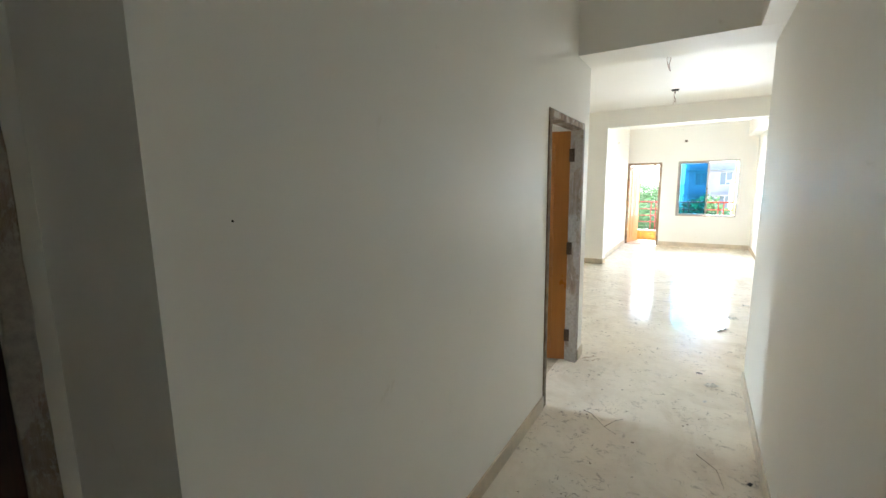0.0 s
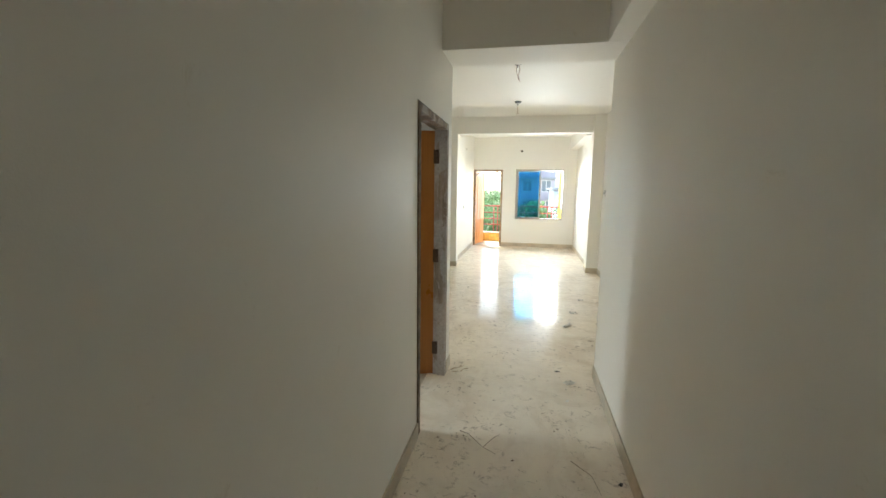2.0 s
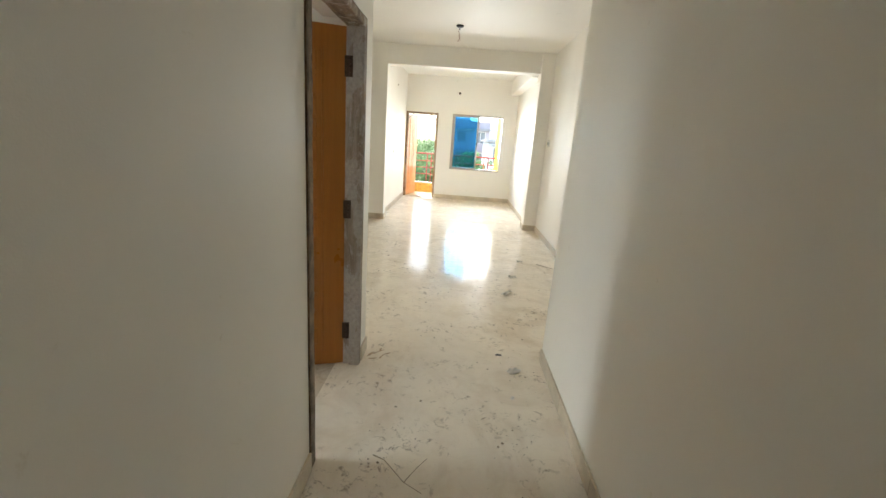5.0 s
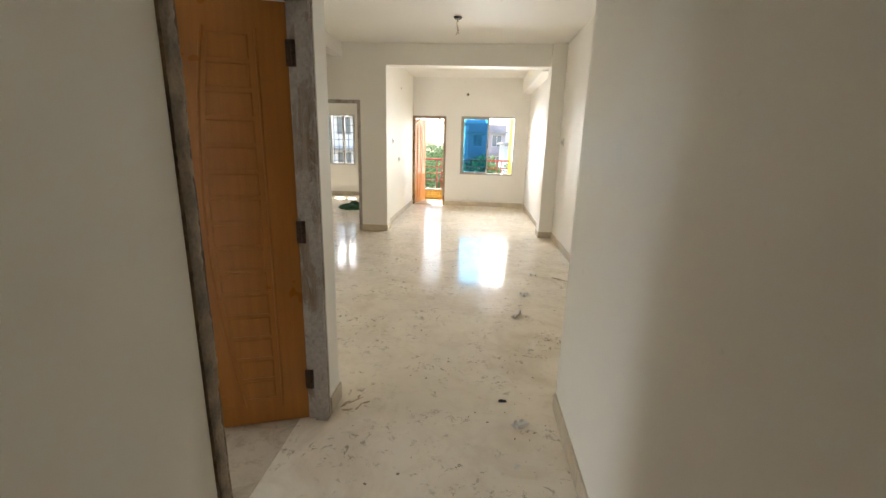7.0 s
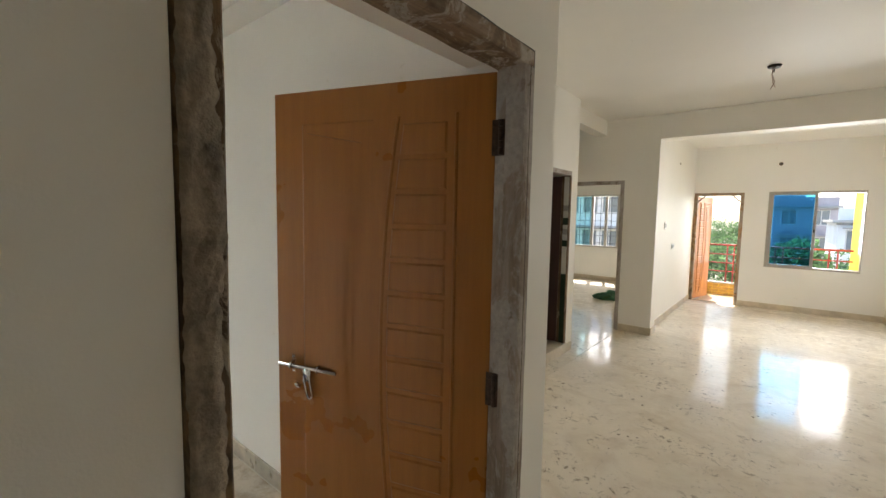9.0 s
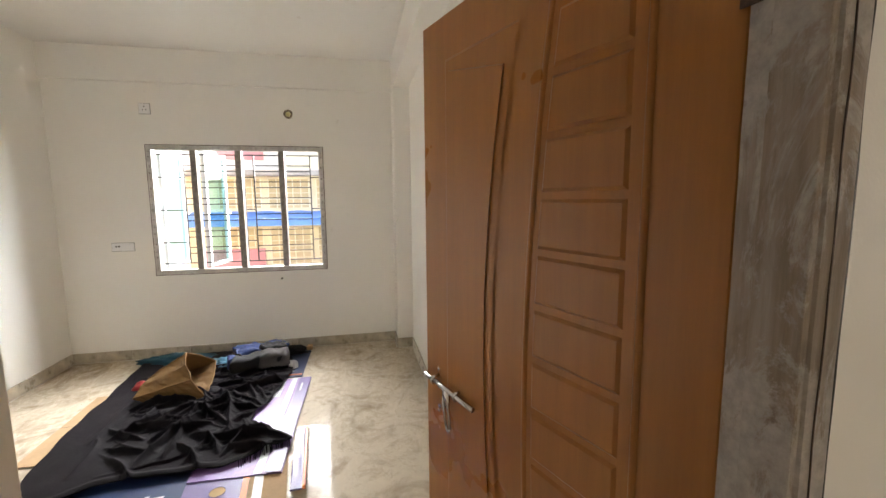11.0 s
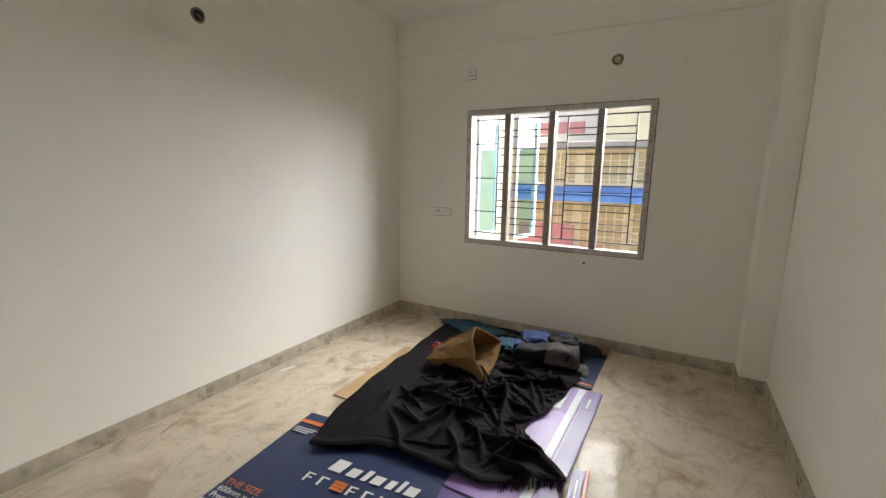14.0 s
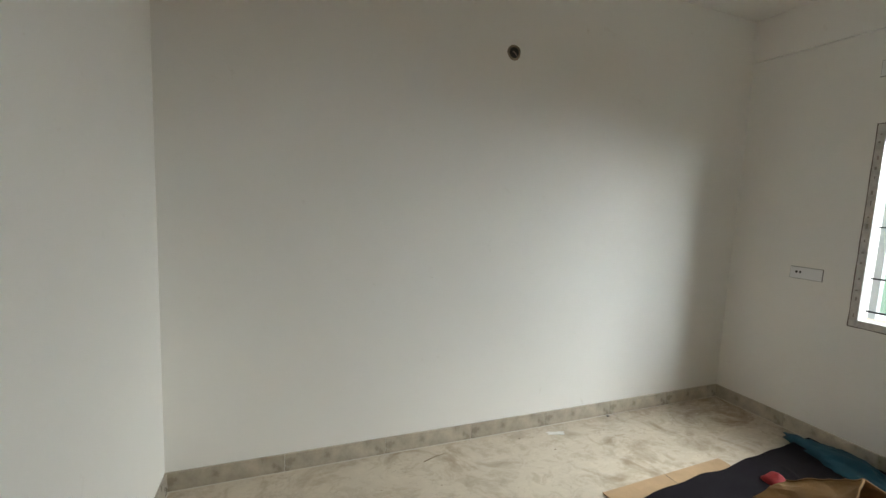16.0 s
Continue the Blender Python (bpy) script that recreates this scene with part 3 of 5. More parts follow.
def moulded_leaf(parent, m, width, height, material, mould, label, rows=15):
    """A pressed door leaf: a tall field with a bowed edge beside a ladder of small fields."""
    leaf = part("leaf", boxed(0, width, -0.035, 0, 0.008, height, 0.002, 1), material, parent, label, at=m)
    s = width / 0.862
    z0, z1 = 0.115, 1.932

    def ur(z):
        return (0.402 - 0.066 * ((z - 1.10) / 0.84) ** 2) * s

    def ul(z):
        return (0.528 - 0.092 * ((z - 1.17) / 0.77) ** 2) * s

    zs = [z0 + (z1 - z0) * k / 24 for k in range(25)]
    field = [(0.738 * s, z0), (0.738 * s, z1)] + [(ul(z), z) for z in reversed(zs)]
    part("tall_field", raised_field(field, 0.010, 0.004), mould, leaf)
    part("tall_field_inner", raised_field([(0.712 * s, z0 + 0.032), (0.712 * s, z1 - 0.032)] + [(ul(z) + 0.026 * s, z) for z in reversed(zs[1:-1])], 0.007, 0.0085), mould, leaf)
    part("bowed_bead", bead([(ur(z), z) for z in zs], 0.015, 0.006), mould, leaf, smooth=True)
    part("straight_bead", bead([(0.128 * s, z0 - 0.01), (0.128 * s, z1)], 0.013, 0.008), mould, leaf, smooth=True)
    step = 0.1177
    for k in range(rows):
        a, b = 0.150 + k * step + 0.006, 0.150 + (k + 1) * step - 0.006
        part("ladder_field", raised_field([(0.158 * s, a), (0.158 * s, b), (ur(b) - 0.022 * s, b), (ur(a) - 0.022 * s, a)], 0.008, 0.0055), mould, leaf)
    return leaf


def hinge(parent, m):
    root = bmesh.new()
    box(root, -0.030, 0.030, -0.0015, 0.0015, -0.055, 0.055)
    for k in range(5):
        tube(root, [(0, 0.006, -0.053 + k * 0.0215), (0, 0.006, -0.033 + k * 0.0215)], 0.007, 10)
    for sx in (-0.018, 0.018):
        for z in (-0.038, 0, 0.038):
            tube(root, [(sx, 0.0, z), (sx, 0.0035, z)], 0.0045, 8)
    return part("hinge", root, RUST, parent, "rust-brown steel butt hinge", at=m)


# the bedroom door, standing open into the bedroom
door = thing("door_1", (-0.205, 3.40, 0), "open teak-brown moulded door in a raw plaster-smeared timber frame", "door", kind="structure")
O = Matrix.Translation((0.205, -3.40, 0))
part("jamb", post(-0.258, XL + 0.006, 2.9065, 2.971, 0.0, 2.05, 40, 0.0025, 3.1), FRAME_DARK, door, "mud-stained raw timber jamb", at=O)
part("jamb", post(-0.258, XL + 0.006, 3.832, 3.876, 0.0, 2.05, 30, 0.0008, 7.7), FRAME_WOOD, door, "grey primed timber jamb", at=O)
part("head", post(-0.258, XL + 0.006, 2.907, 3.876, 2.05, 2.097, 30, 0.003, 5.2, "y"), FRAME_HEAD, door, "plaster-smeared timber head", at=O)
part("door_stop", boxed(-0.215, XL + 0.004, 3.822, 3.832, 0, 2.05, 0.001, 1), FRAME_WOOD, door, at=O)


def daub(z0, z1, y0, dy, seed):
    """A ragged strip of mortar along the frame's edge."""
    def fn(u, v):
        z = z0 + (z1 - z0) * u
        lo = y0 - dy * (0.95 + 0.18 * noise.noise(Vector((seed, z * 6, 0))) + 0.12 * noise.noise(Vector((seed, z * 60, 3))))
        hi = y0 + dy * (0.75 + 0.55 * noise.noise(Vector((seed, z * 4, 8))) + 0.30 * noise.noise(Vector((seed, z * 45, 5))))
        e = min(1.0, 6 * min(v, 1 - v))
        h = 0.45 + 0.30 * noise.noise(Vector((z * 9, v * 2, seed))) + 0.35 * noise.noise(Vector((z * 55, v * 5, seed)))
        return (XL + 0.0068 + 0.0075 * e * max(0.06, h), lo + (hi - lo) * v, z)
    return sheet(fn, 320, 12)


def crack(path, r, seed):
    """A dark shrinkage gap that wavers along the frame's outer edge."""
    pts = []
    for a, b in zip(path, path[1:]):
        n = max(2, int((Vector(b) - Vector(a)).length / 0.03))
        for k in range(n):
            p = Vector(a).lerp(Vector(b), k / n)
            pts.append(p + Vector((0, 0.0028 * noise.noise(p * 9 + Vector((seed, 0, 0))), 0.0028 * noise.noise(p * 11 + Vector((0, seed, 0))))))
    return tube(bmesh.new(), pts + [Vector(path[-1])], r, 6)


part("shrinkage_gap", crack([(XL + 0.0005, 3.877, 0.085), (XL + 0.0005, 3.878, 2.098), (XL + 0.0005, 2.905, 2.099)], 0.0026, 4.0), BLACK, door, "dark gap between frame and plaster", at=O)
part("rebate", crack([(XL + 0.0062, 3.850, 0.0), (XL + 0.0062, 3.850, 2.05)], 0.0012, 9.0), RUST, door, "dark rebate line", at=O)
part("mortar_daub", daub(0.02, 2.09, 2.938, 0.030, 2.0), PLASTER, door, "rough grey mortar along the frame", smooth=True, at=O)
LEAF_M = O @ pose(-0.255, 3.832, 0, 0, 0, 198.78)
leaf = moulded_leaf(door, LEAF_M, 0.862, 2.047, LEAF, LEAF, "teak-brown pressed laminate leaf with bowed mouldings")
for z in (0.245, 1.042, 1.845):
    hinge(door, O @ pose(-0.232, 3.8295, z, 0, 0, 190))

# its sliding bolt, hasp and lock, on the leaf's face
BOLT = pose(-0.020, -0.003, 0.006)
bolt = part("aldrop_bolt", tube(bmesh.new(), [(0.600, 0.022, 1.000), (0.862, 0.022, 1.006)], 0.0075, 14), STEEL, leaf, "chromed sliding bolt rod", smooth=True, at=BOLT)


def strap(u, z):
    bm = boxed(u - 0.011, u + 0.011, 0, 0.003, z - 0.035, z + 0.040, 0.001, 1)
    tube(bm, [(u, 0.0, z + 0.012), (u, 0.026, z + 0.010), (u, 0.031, z), (u, 0.026, z - 0.010), (u, 0.0, z - 0.012)], 0.0045, 8)
    for dz in (-0.026, 0.031):
        tube(bm, [(u, 0.002, z + dz), (u, 0.005, z + dz)], 0.0045, 10)
    return bm


part("bolt_strap", strap(0.806, 1.004), STEEL, leaf, smooth=True, at=BOLT)
part("bolt_strap", strap(0.681, 1.002), STEEL, leaf, smooth=True, at=BOLT)
hasp = bmesh.new()
for pts in ([(0.742, 0.020, 1.004), (0.738, 0.030, 0.96), (0.722, 0.030, 0.90)], [(0.720, 0.020, 1.004), (0.712, 0.030, 0.96), (0.700, 0.030, 0.90)]):
    tube(hasp, pts, 0.0045, 8)
box(hasp, 0.708, 0.742, 0.0265, 0.031, 0.955, 1.004)
tube(hasp, [(0.722, 0.030, 0.900), (0.715, 0.030, 0.888), (0.706, 0.030, 0.889), (0.700, 0.030, 0.900)], 0.0045, 8)
part("hasp", hasp, STEEL, leaf, "chromed swinging hasp", smooth=True, at=BOLT)
plate = boxed(0.768, 0.812, 0, 0.003, 0.905, 0.945, 0.001, 1)
tube(plate, [(0.790, 0.002, 0.925), (0.790, 0.012, 0.925)], 0.008, 12)
tube(plate, [(0.772, 0.0, 0.925), (0.772, 0.026, 0.925), (0.760, 0.026, 0.925)], 0.004, 8)
part("lock_plate", plate, STEEL, leaf, at=BOLT)

# the door in the recess beside the corridor's start, shut
d2 = thing("door_2", (-0.74, 0.03, 0), "shut dark brown door in a plaster-smeared timber frame", "door", kind="structure")
O2 = Matrix.Translation((0.74, -0.03, 0))
part("jamb", post(-0.83, -0.738, 0.417, 0.478, 0, 2.05, 30, 0.004, 1.3), FRAME_WOOD, d2, "grey plaster-smeared timber jamb", at=O2)
part("jamb", post(-0.83, -0.738, -0.46, -0.40, 0, 2.05, 20, 0.003, 2.3), FRAME_WOOD, d2, at=O2)
part("head", post(-0.83, -0.738, -0.46, 0.478, 2.05, 2.1, 20, 0.003, 4.3, "y"), FRAME_WOOD, d2, at=O2)
part("leaf", boxed(-0.805, -0.770, -0.40, 0.417, 0.008, 2.05, 0.002, 1), LEAF_DARK, d2, "dark brown polished leaf", at=O2)

# the bathroom's doorway: raised sill, dark leaf ajar inwards
d3 = thing("door_3", (-1.53, 6.97, 0), "dark reddish-brown bathroom door standing ajar over a raised sill", "door", kind="structure")
O3 = Matrix.Translation((1.53, -6.97, 0))
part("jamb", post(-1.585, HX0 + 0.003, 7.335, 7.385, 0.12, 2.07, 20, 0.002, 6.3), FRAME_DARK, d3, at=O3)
part("jamb", post(-1.585, HX0 + 0.003, 6.55, 6.60, 0.12, 2.07, 20, 0.002, 6.9), FRAME_WOOD, d3, at=O3)
part("head", post(-1.585, HX0 + 0.003, 6.55, 7.385, 2.07, 2.12, 16, 0.002, 8.3, "y"), FRAME_WOOD, d3, at=O3)
part("sill", boxed(-1.60, HX0 + 0.02, 6.55, 7.385, 0, 0.12, 0.006), SKIRT, d3, "raised beige marble sill", at=O3)
part("leaf", boxed(0, 0.74, -0.032, 0, 0.13, 2.06, 0.002, 1), LEAF_DARK, d3, "dark reddish-brown polished leaf", at=O3 @ pose(-1.565, 7.325, 0, 0, 0, 192))
for z_lo, z_hi, tm in ((1.26, 1.33, TILE_GREEN), (1.33, 1.40, TILE_WHITE), (1.40, 1.46, CONCRETE), (1.46, 1.51, TILE_WHITE), (1.51, 1.59, TILE_GREEN), (1.59, 1.67, TILE_WHITE), (1.67, 1.73, CONCRETE), (1.73, 2.06, TILE_WHITE), (0.94, 1.26, TILE_WHITE), (0.45, 0.94, TILE_GREEN), (0.125, 0.45, TILE_GREEN)):
    part("reveal_tile", boxed(-1.535, HX0 - 0.004, 7.325, 7.332, z_lo + 0.001, z_hi - 0.001, 0.001, 1), tm, d3, "glazed reveal tile", at=O3)
solid("floor_bathroom", box(bmesh.new(), -2.98, -1.60, 5.32, 7.435, 0.0, 0.11), SKIRT, "raised beige bathroom floor", "floor")
tiles = thing("bathroom_tiling", (-2.3, 7.43, 0.11), "white and dark green glazed wall tiles in bands", "wall tiles", kind="structure")
for k in range(10):
    for i in range(4):
        part("tile", boxed(-0.66 + i * 0.33 + 0.001, -0.66 + (i + 1) * 0.33 - 0.001, -0.008, 0.0, k * 0.2 + 0.001, (k + 1) * 0.2 - 0.001, 0.001, 1),
             TILE_GREEN if k in (0, 1, 5, 7) else TILE_WHITE, tiles)

# the far room's doorway, frame only
d4 = thing("door_4", (-1.83, YB + 0.06, 0), "bare raw timber door frame with no leaf", "door frame", kind="structure")
O4 = Matrix.Translation((1.83, -YB - 0.06, 0))
part("jamb", post(-1.368, -1.315, YB - 0.006, YB + 0.10, 0, 2.07, 24, 0.0025, 4.4), FRAME_WOOD, d4, at=O4)
part("jamb", post(-2.24, -2.19, YB - 0.006, YB + 0.10, 0, 2.07, 24, 0.0025, 2.4), FRAME_WOOD, d4, at=O4)
part("head", post(-2.24, -1.315, YB - 0.006, YB + 0.10, 2.07, 2.12, 20, 0.002, 3.4, "x"), FRAME_WOOD, d4, at=O4)

# the balcony door, opened outwards
d5 = thing("door_5", (-0.53, YW + 0.06, 0), "orange-brown balcony door opened outwards in a braced wooden frame", "door", kind="structure")
O5 = Matrix.Translation((0.53, -YW - 0.06, 0))
part("jamb", post(-0.970, -0.908, YW - 0.006, YW + 0.10, 0, 2.045, 20, 0.002, 1.7), FRAME_WARM, d5, at=O5)
part("jamb", post(-0.228, -0.172, YW - 0.006, YW + 0.10, 0, 2.045, 20, 0.002, 2.7), FRAME_WARM, d5, at=O5)
part("head", post(-0.970, -0.172, YW - 0.006, YW + 0.10, 2.045, 2.1, 20, 0.002, 3.7, "x"), FRAME_WARM, d5, at=O5)
for x, sx in ((-0.908, 1), (-0.228, -1)):
    bm = tube(bmesh.new(), [(x - sx * 0.01, YW + 0.02, 1.925), (x + sx * 0.13, YW + 0.02, 2.055)], 0.014, 4)
    part("corner_brace", bm, FRAME_WARM, d5, "timber corner batten", at=O5)
part("threshold", boxed(-0.908, -0.228, YW, YW + 0.13, 0, 0.018, 0.004), SKIRT, d5, at=O5)
bleaf = moulded_leaf(d5, O5 @ pose(-0.908, YW + 0.105, 0, 0, 0, 76) @ Matrix.Diagonal((1, -1, 1, 1)), 0.67, 2.04, LEAF_SUNLIT, LEAF_SUNLIT, "orange-brown pressed laminate leaf")
part("door_pull", tube(bmesh.new(), [(0.55, 0, 0.95), (0.55, 0.035, 0.96), (0.55, 0.035, 1.06), (0.55, 0, 1.07)], 0.006, 8), STEEL, bleaf)


# ---------------------------------------------------------------- windows
def bar(bm, axis, c, a0, a1, r):
    (x, y, z) = c
    if axis == "x":
        box(bm, a0, a1, y - r, y + r, z - r, z + r)
    elif axis == "y":
        box(bm, x - r, x + r, a0, a1, z - r, z + r)
    else:
        box(bm, x - r, x + r, y - r, y + r, a0, a1)
    return bm


# bedroom window: four lights, the first two casements thrown open outwards
y0, y1, z0, z1 = WIN
w1 = thing("window_1", (BX0 - 0.03, (y0 + y1) / 2, z0), "dusty white four-light window with two casements open outwards", "window", kind="structure")
OW = w1.matrix_world.inverted()
fx0, fx1 = BX0 - 0.075, BX0 + 0.006
FR = 0.045
part("frame_side", boxed(fx0, fx1, y0, y0 + FR, z0, z1, 0.004), UPVC, w1, at=OW)
part("frame_side", boxed(fx0, fx1, y1 - FR, y1, z0, z1, 0.004), UPVC, w1, at=OW)
part("frame_head", boxed(fx0, fx1, y0 + FR, y1 - FR, z1 - FR, z1, 0.004), UPVC, w1, at=OW)
part("frame_sill", boxed(fx0, fx1, y0 + FR, y1 - FR, z0, z0 + FR, 0.004), UPVC, w1, at=OW)
pitch = (y1 - y0) / 4
for k in (1, 2, 3):
    part("mullion", boxed(fx0, fx1 + 0.002, y0 + k * pitch - 0.028, y0 + k * pitch + 0.028, z0 + FR, z1 - FR, 0.005), FILM, w1, "grey film-covered mullion", at=OW)
part("sealant_gap", crack([(BX0 + 0.0008, y0 - 0.002, z0 - 0.002), (BX0 + 0.0008, y0 - 0.002, z1 + 0.002), (BX0 + 0.0008, y1 + 0.002, z1 + 0.002), (BX0 + 0.0008, y1 + 0.002, z0 - 0.002), (BX0 + 0.0008, y0 - 0.002, z0 - 0.002)], 0.0034, 6.0), RUST, w1, "dark brown gap round the frame", at=OW)
# shreds of protective film with dark print along the frame
rsh = random.Random(31)
for k in range(16):
    zz = z0 + 0.08 + k * 0.075 + rsh.uniform(-0.02, 0.02)
    for yy in (y0 + 0.022, y1 - 0.022):
        part("film_shred", boxed(fx1 + 0.0004, fx1 + 0.0012, yy - rsh.uniform(0.002, 0.008), yy + rsh.uniform(0.002, 0.006), zz, zz + rsh.uniform(0.008, 0.030)), FILM, w1, at=OW)
sash_w, sash_h = pitch - 0.05, z1 - z0 - 2 * FR - 0.01


def casement(m):
    r = 0.032
    s = part("sash", boxed(0, r, -0.022, 0.022, 0, sash_h, 0.004), UPVC_CLEAN, w1, "white open casement with teal glass", at=m)
    part("stile", boxed(sash_w - r, sash_w, -0.022, 0.022, 0, sash_h, 0.004), UPVC_CLEAN, s)
    part("rail", boxed(r, sash_w - r, -0.022, 0.022, 0, r, 0.004), UPVC_CLEAN, s)
    part("rail", boxed(r, sash_w - r, -0.022, 0.022, sash_h - r, sash_h, 0.004), UPVC_CLEAN, s)
    g = part("pane", boxed(r, sash_w - r, -0.002, 0.002, r, sash_h - r), GLASS_TEAL, s)
    g.visible_shadow = False
    h = tube(bmesh.new(), [(sash_w - 0.016, -0.022, sash_h * 0.48), (sash_w - 0.016, -0.045, sash_h * 0.48), (sash_w - 0.016, -0.050, sash_h * 0.48 - 0.02), (sash_w - 0.05, -0.050, sash_h * 0.48 - 0.025)], 0.007, 8)
    part("handle", h, UPVC_CLEAN, s, smooth=True)


casement(OW @ pose(fx0 - 0.035, y0 + FR + 0.012, z0 + FR + 0.005, 0, 0, 168))
casement(OW @ pose(fx0 - 0.035, y0 + pitch + 0.044, z0 + FR + 0.005, 0, 0, 163))

# the iron grille on the frame's outer side
gx = fx0 - 0.010
gr = thing("window_grille", (gx, (y0 + y1) / 2, z0), "black iron window grille of uprights and short rungs", "grille")
OG = gr.matrix_world.inverted()
for z in (0.935, 2.010):
    part("long_bar", bar(bmesh.new(), "y", (gx, 0, z), y0, y1, 0.0055), IRON, gr, at=OG)
ups = (1.700, 2.250, 2.345, 2.895)
for y in ups:
    part("upright", bar(bmesh.new(), "z", (gx, y, 0), 0.935, 2.010, 0.0055), IRON, gr, at=OG)
for a, b in ((ups[0], ups[1]), (ups[2], ups[3])):
    rung = None
    for k in range(6):
        for z in (1.907 - k * 0.163, 1.849 - k * 0.163):
            if rung is None:
                rung = part("rung", bar(bmesh.new(), "y", (0, 0, 0), a, b, 0.0045), IRON, gr, at=OG @ pose(gx, 0, z))
            else:
                again(rung, gr, OG @ pose(gx, 0, z))
for a, b in ((y0, ups[0]), (ups[1], ups[2]), (ups[3], y1)):
    for z in (1.790, 1.467, 1.145):
        part("rung", bar(bmesh.new(), "y", (gx, 0, z), a, b, 0.0045), IRON, gr, at=OG)
solid("sill_bedroom", boxed(BX0 - 0.24, fx0, y0, y1, z0 - 0.03, z0 + 0.004, 0.004), CONCRETE, "pale plastered outer window ledge", "window ledge")

# living room window: blue sliding sash over the left half, the right half open
x0, x1, z0, z1 = LW
w2 = thing("window_2", ((x0 + x1) / 2, YW + 0.05, z0), "aluminium sliding window, blue sash on one half, other half open", "window", kind="structure")
OW = w2.matrix_world.inverted()
ya, yb = YW - 0.006, YW + 0.085
FR = 0.042
part("frame_side", boxed(x0, x0 + FR, ya, yb, z0, z1, 0.003), ALUM, w2, at=OW)
part("frame_side", boxed(x1 - 0.018, x1, ya, yb, z0, z1, 0.003), ALUM, w2, at=OW)
part("frame_head", boxed(x0 + FR, x1 - 0.018, ya, yb, z1 - 0.035, z1, 0.003), ALUM, w2, at=OW)
part("frame_sill", boxed(x0 + FR, x1 - 0.018, ya, yb, z0, z0 + 0.035, 0.003), ALUM, w2, at=OW)
xm = 0.826
for yy, nm in ((YW + 0.02, "sash"), (YW + 0.055, "sash")):
    s = part(nm, boxed(x0 + FR, x0 + FR + 0.03, yy - 0.012, yy + 0.012, z0 + 0.035, z1 - 0.035, 0.002), ALUM, w2, "aluminium sliding sash with blue tinted glass", at=OW)
    part("stile", boxed(xm - 0.02, xm + 0.022, yy - 0.012, yy + 0.012, z0 + 0.035, z1 - 0.035, 0.002), ALUM, s)
    part("rail", boxed(x0 + FR + 0.03, xm - 0.02, yy - 0.012, yy + 0.012, z0 + 0.035, z0 + 0.065, 0.002), ALUM, s)
    part("rail", boxed(x0 + FR + 0.03, xm - 0.02, yy - 0.012, yy + 0.012, z1 - 0.065, z1 - 0.035, 0.002), ALUM, s)
    if yy < YW + 0.03:
        g = part("pane", boxed(x0 + FR + 0.03, xm - 0.02, yy - 0.002, yy + 0.002, z0 + 0.065, z1 - 0.065), GLASS_BLUE, s)
        g.visible_shadow = False
        part("latch", boxed(xm - 0.008, xm + 0.008, yy - 0.022, yy - 0.012, 1.40, 1.46, 0.003), BLACK, s)

# far room's window
x0, x1, z0, z1 = RW
w3 = thing("window_3", ((x0 + x1) / 2, 13.55, z0), "white three-light window with teal casement and grille", "window", kind="structure")
OW = w3.matrix_world.inverted()
ya, yb = 13.49, 13.57
part("frame_side", boxed(x0, x0 + 0.04, ya, yb, z0, z1, 0.003), UPVC, w3, at=OW)
part("frame_side", boxed(x1 - 0.04, x1, ya, yb, z0, z1, 0.003), UPVC, w3, at=OW)
part("frame_head", boxed(x0 + 0.04, x1 - 0.04, ya, yb, z1 - 0.04, z1, 0.003), UPVC, w3, at=OW)
part("frame_sill", boxed(x0 + 0.04, x1 - 0.04, ya, yb, z0, z0 + 0.04, 0.003), UPVC, w3, at=OW)
for x in (-3.42, -3.07):
    part("mullion", boxed(x - 0.03, x + 0.03, ya, yb, z0 + 0.04, z1 - 0.04, 0.003), UPVC, w3, at=OW)
g = part("pane", boxed(x0 + 0.04, -3.45, 13.53, 13.534, z0 + 0.04, z1 - 0.04), GLASS_TEAL, w3, "teal tinted pane", at=OW)
g.visible_shadow = False
g3 = thing("window_grille", ((x0 + x1) / 2, 13.62, z0), "dark iron window grille of uprights and rungs", "grille")
OG = g3.matrix_world.inverted()
for k in range(9):
    part("upright", bar(bmesh.new(), "z", (x0 + 0.08 + k * 0.135, 13.62, 0), z0, z1, 0.006), IRON, g3, at=OG)
for k in range(7):
    part("rung", bar(bmesh.new(), "x", (0, 13.62, z0 + 0.1 + k * 0.19), x0, x1, 0.005), IRON, g3, at=OG)


# ---------------------------------------------------------------- fittings
def ceiling_hook(x, y, sway):
    root = thing("ceiling_point", (x, y, H), "black ceiling rose with bare looped wires", "ceiling fitting", "ceiling points")
    bm = tube(bmesh.new(), [(0, 0, 0), (0, 0, -0.012), (0, 0, -0.020)], 0.055, 20, 0.75)
    part("rose", bm, BLACK, root)
    part("wire", tube(bmesh.new(), [(0.01, 0, -0.01), (0.025 * sway, 0.0, -0.07), (0.010, 0.01, -0.14), (0.03 * sway, 0, -0.20)], 0.004, 6), WIRE, root, "bare looped wire", smooth=True)
    part("wire", tube(bmesh.new(), [(-0.01, 0, -0.01), (-0.012, 0.0, -0.08), (0.004 * sway, -0.01, -0.15), (0.018, 0, -0.19)], 0.0035, 6), WIRE, root, smooth=True)
    part("hook", tube(bmesh.new(), [(0, 0.0, -0.01), (0, 0.03, -0.03), (0, 0.0, -0.055), (0, -0.02, -0.035)], 0.005, 6), BLACK, root, smooth=True)


ceiling_hook(0.33, 5.36, 1.0)
ceiling_hook(0.29, 7.48, -0.6)


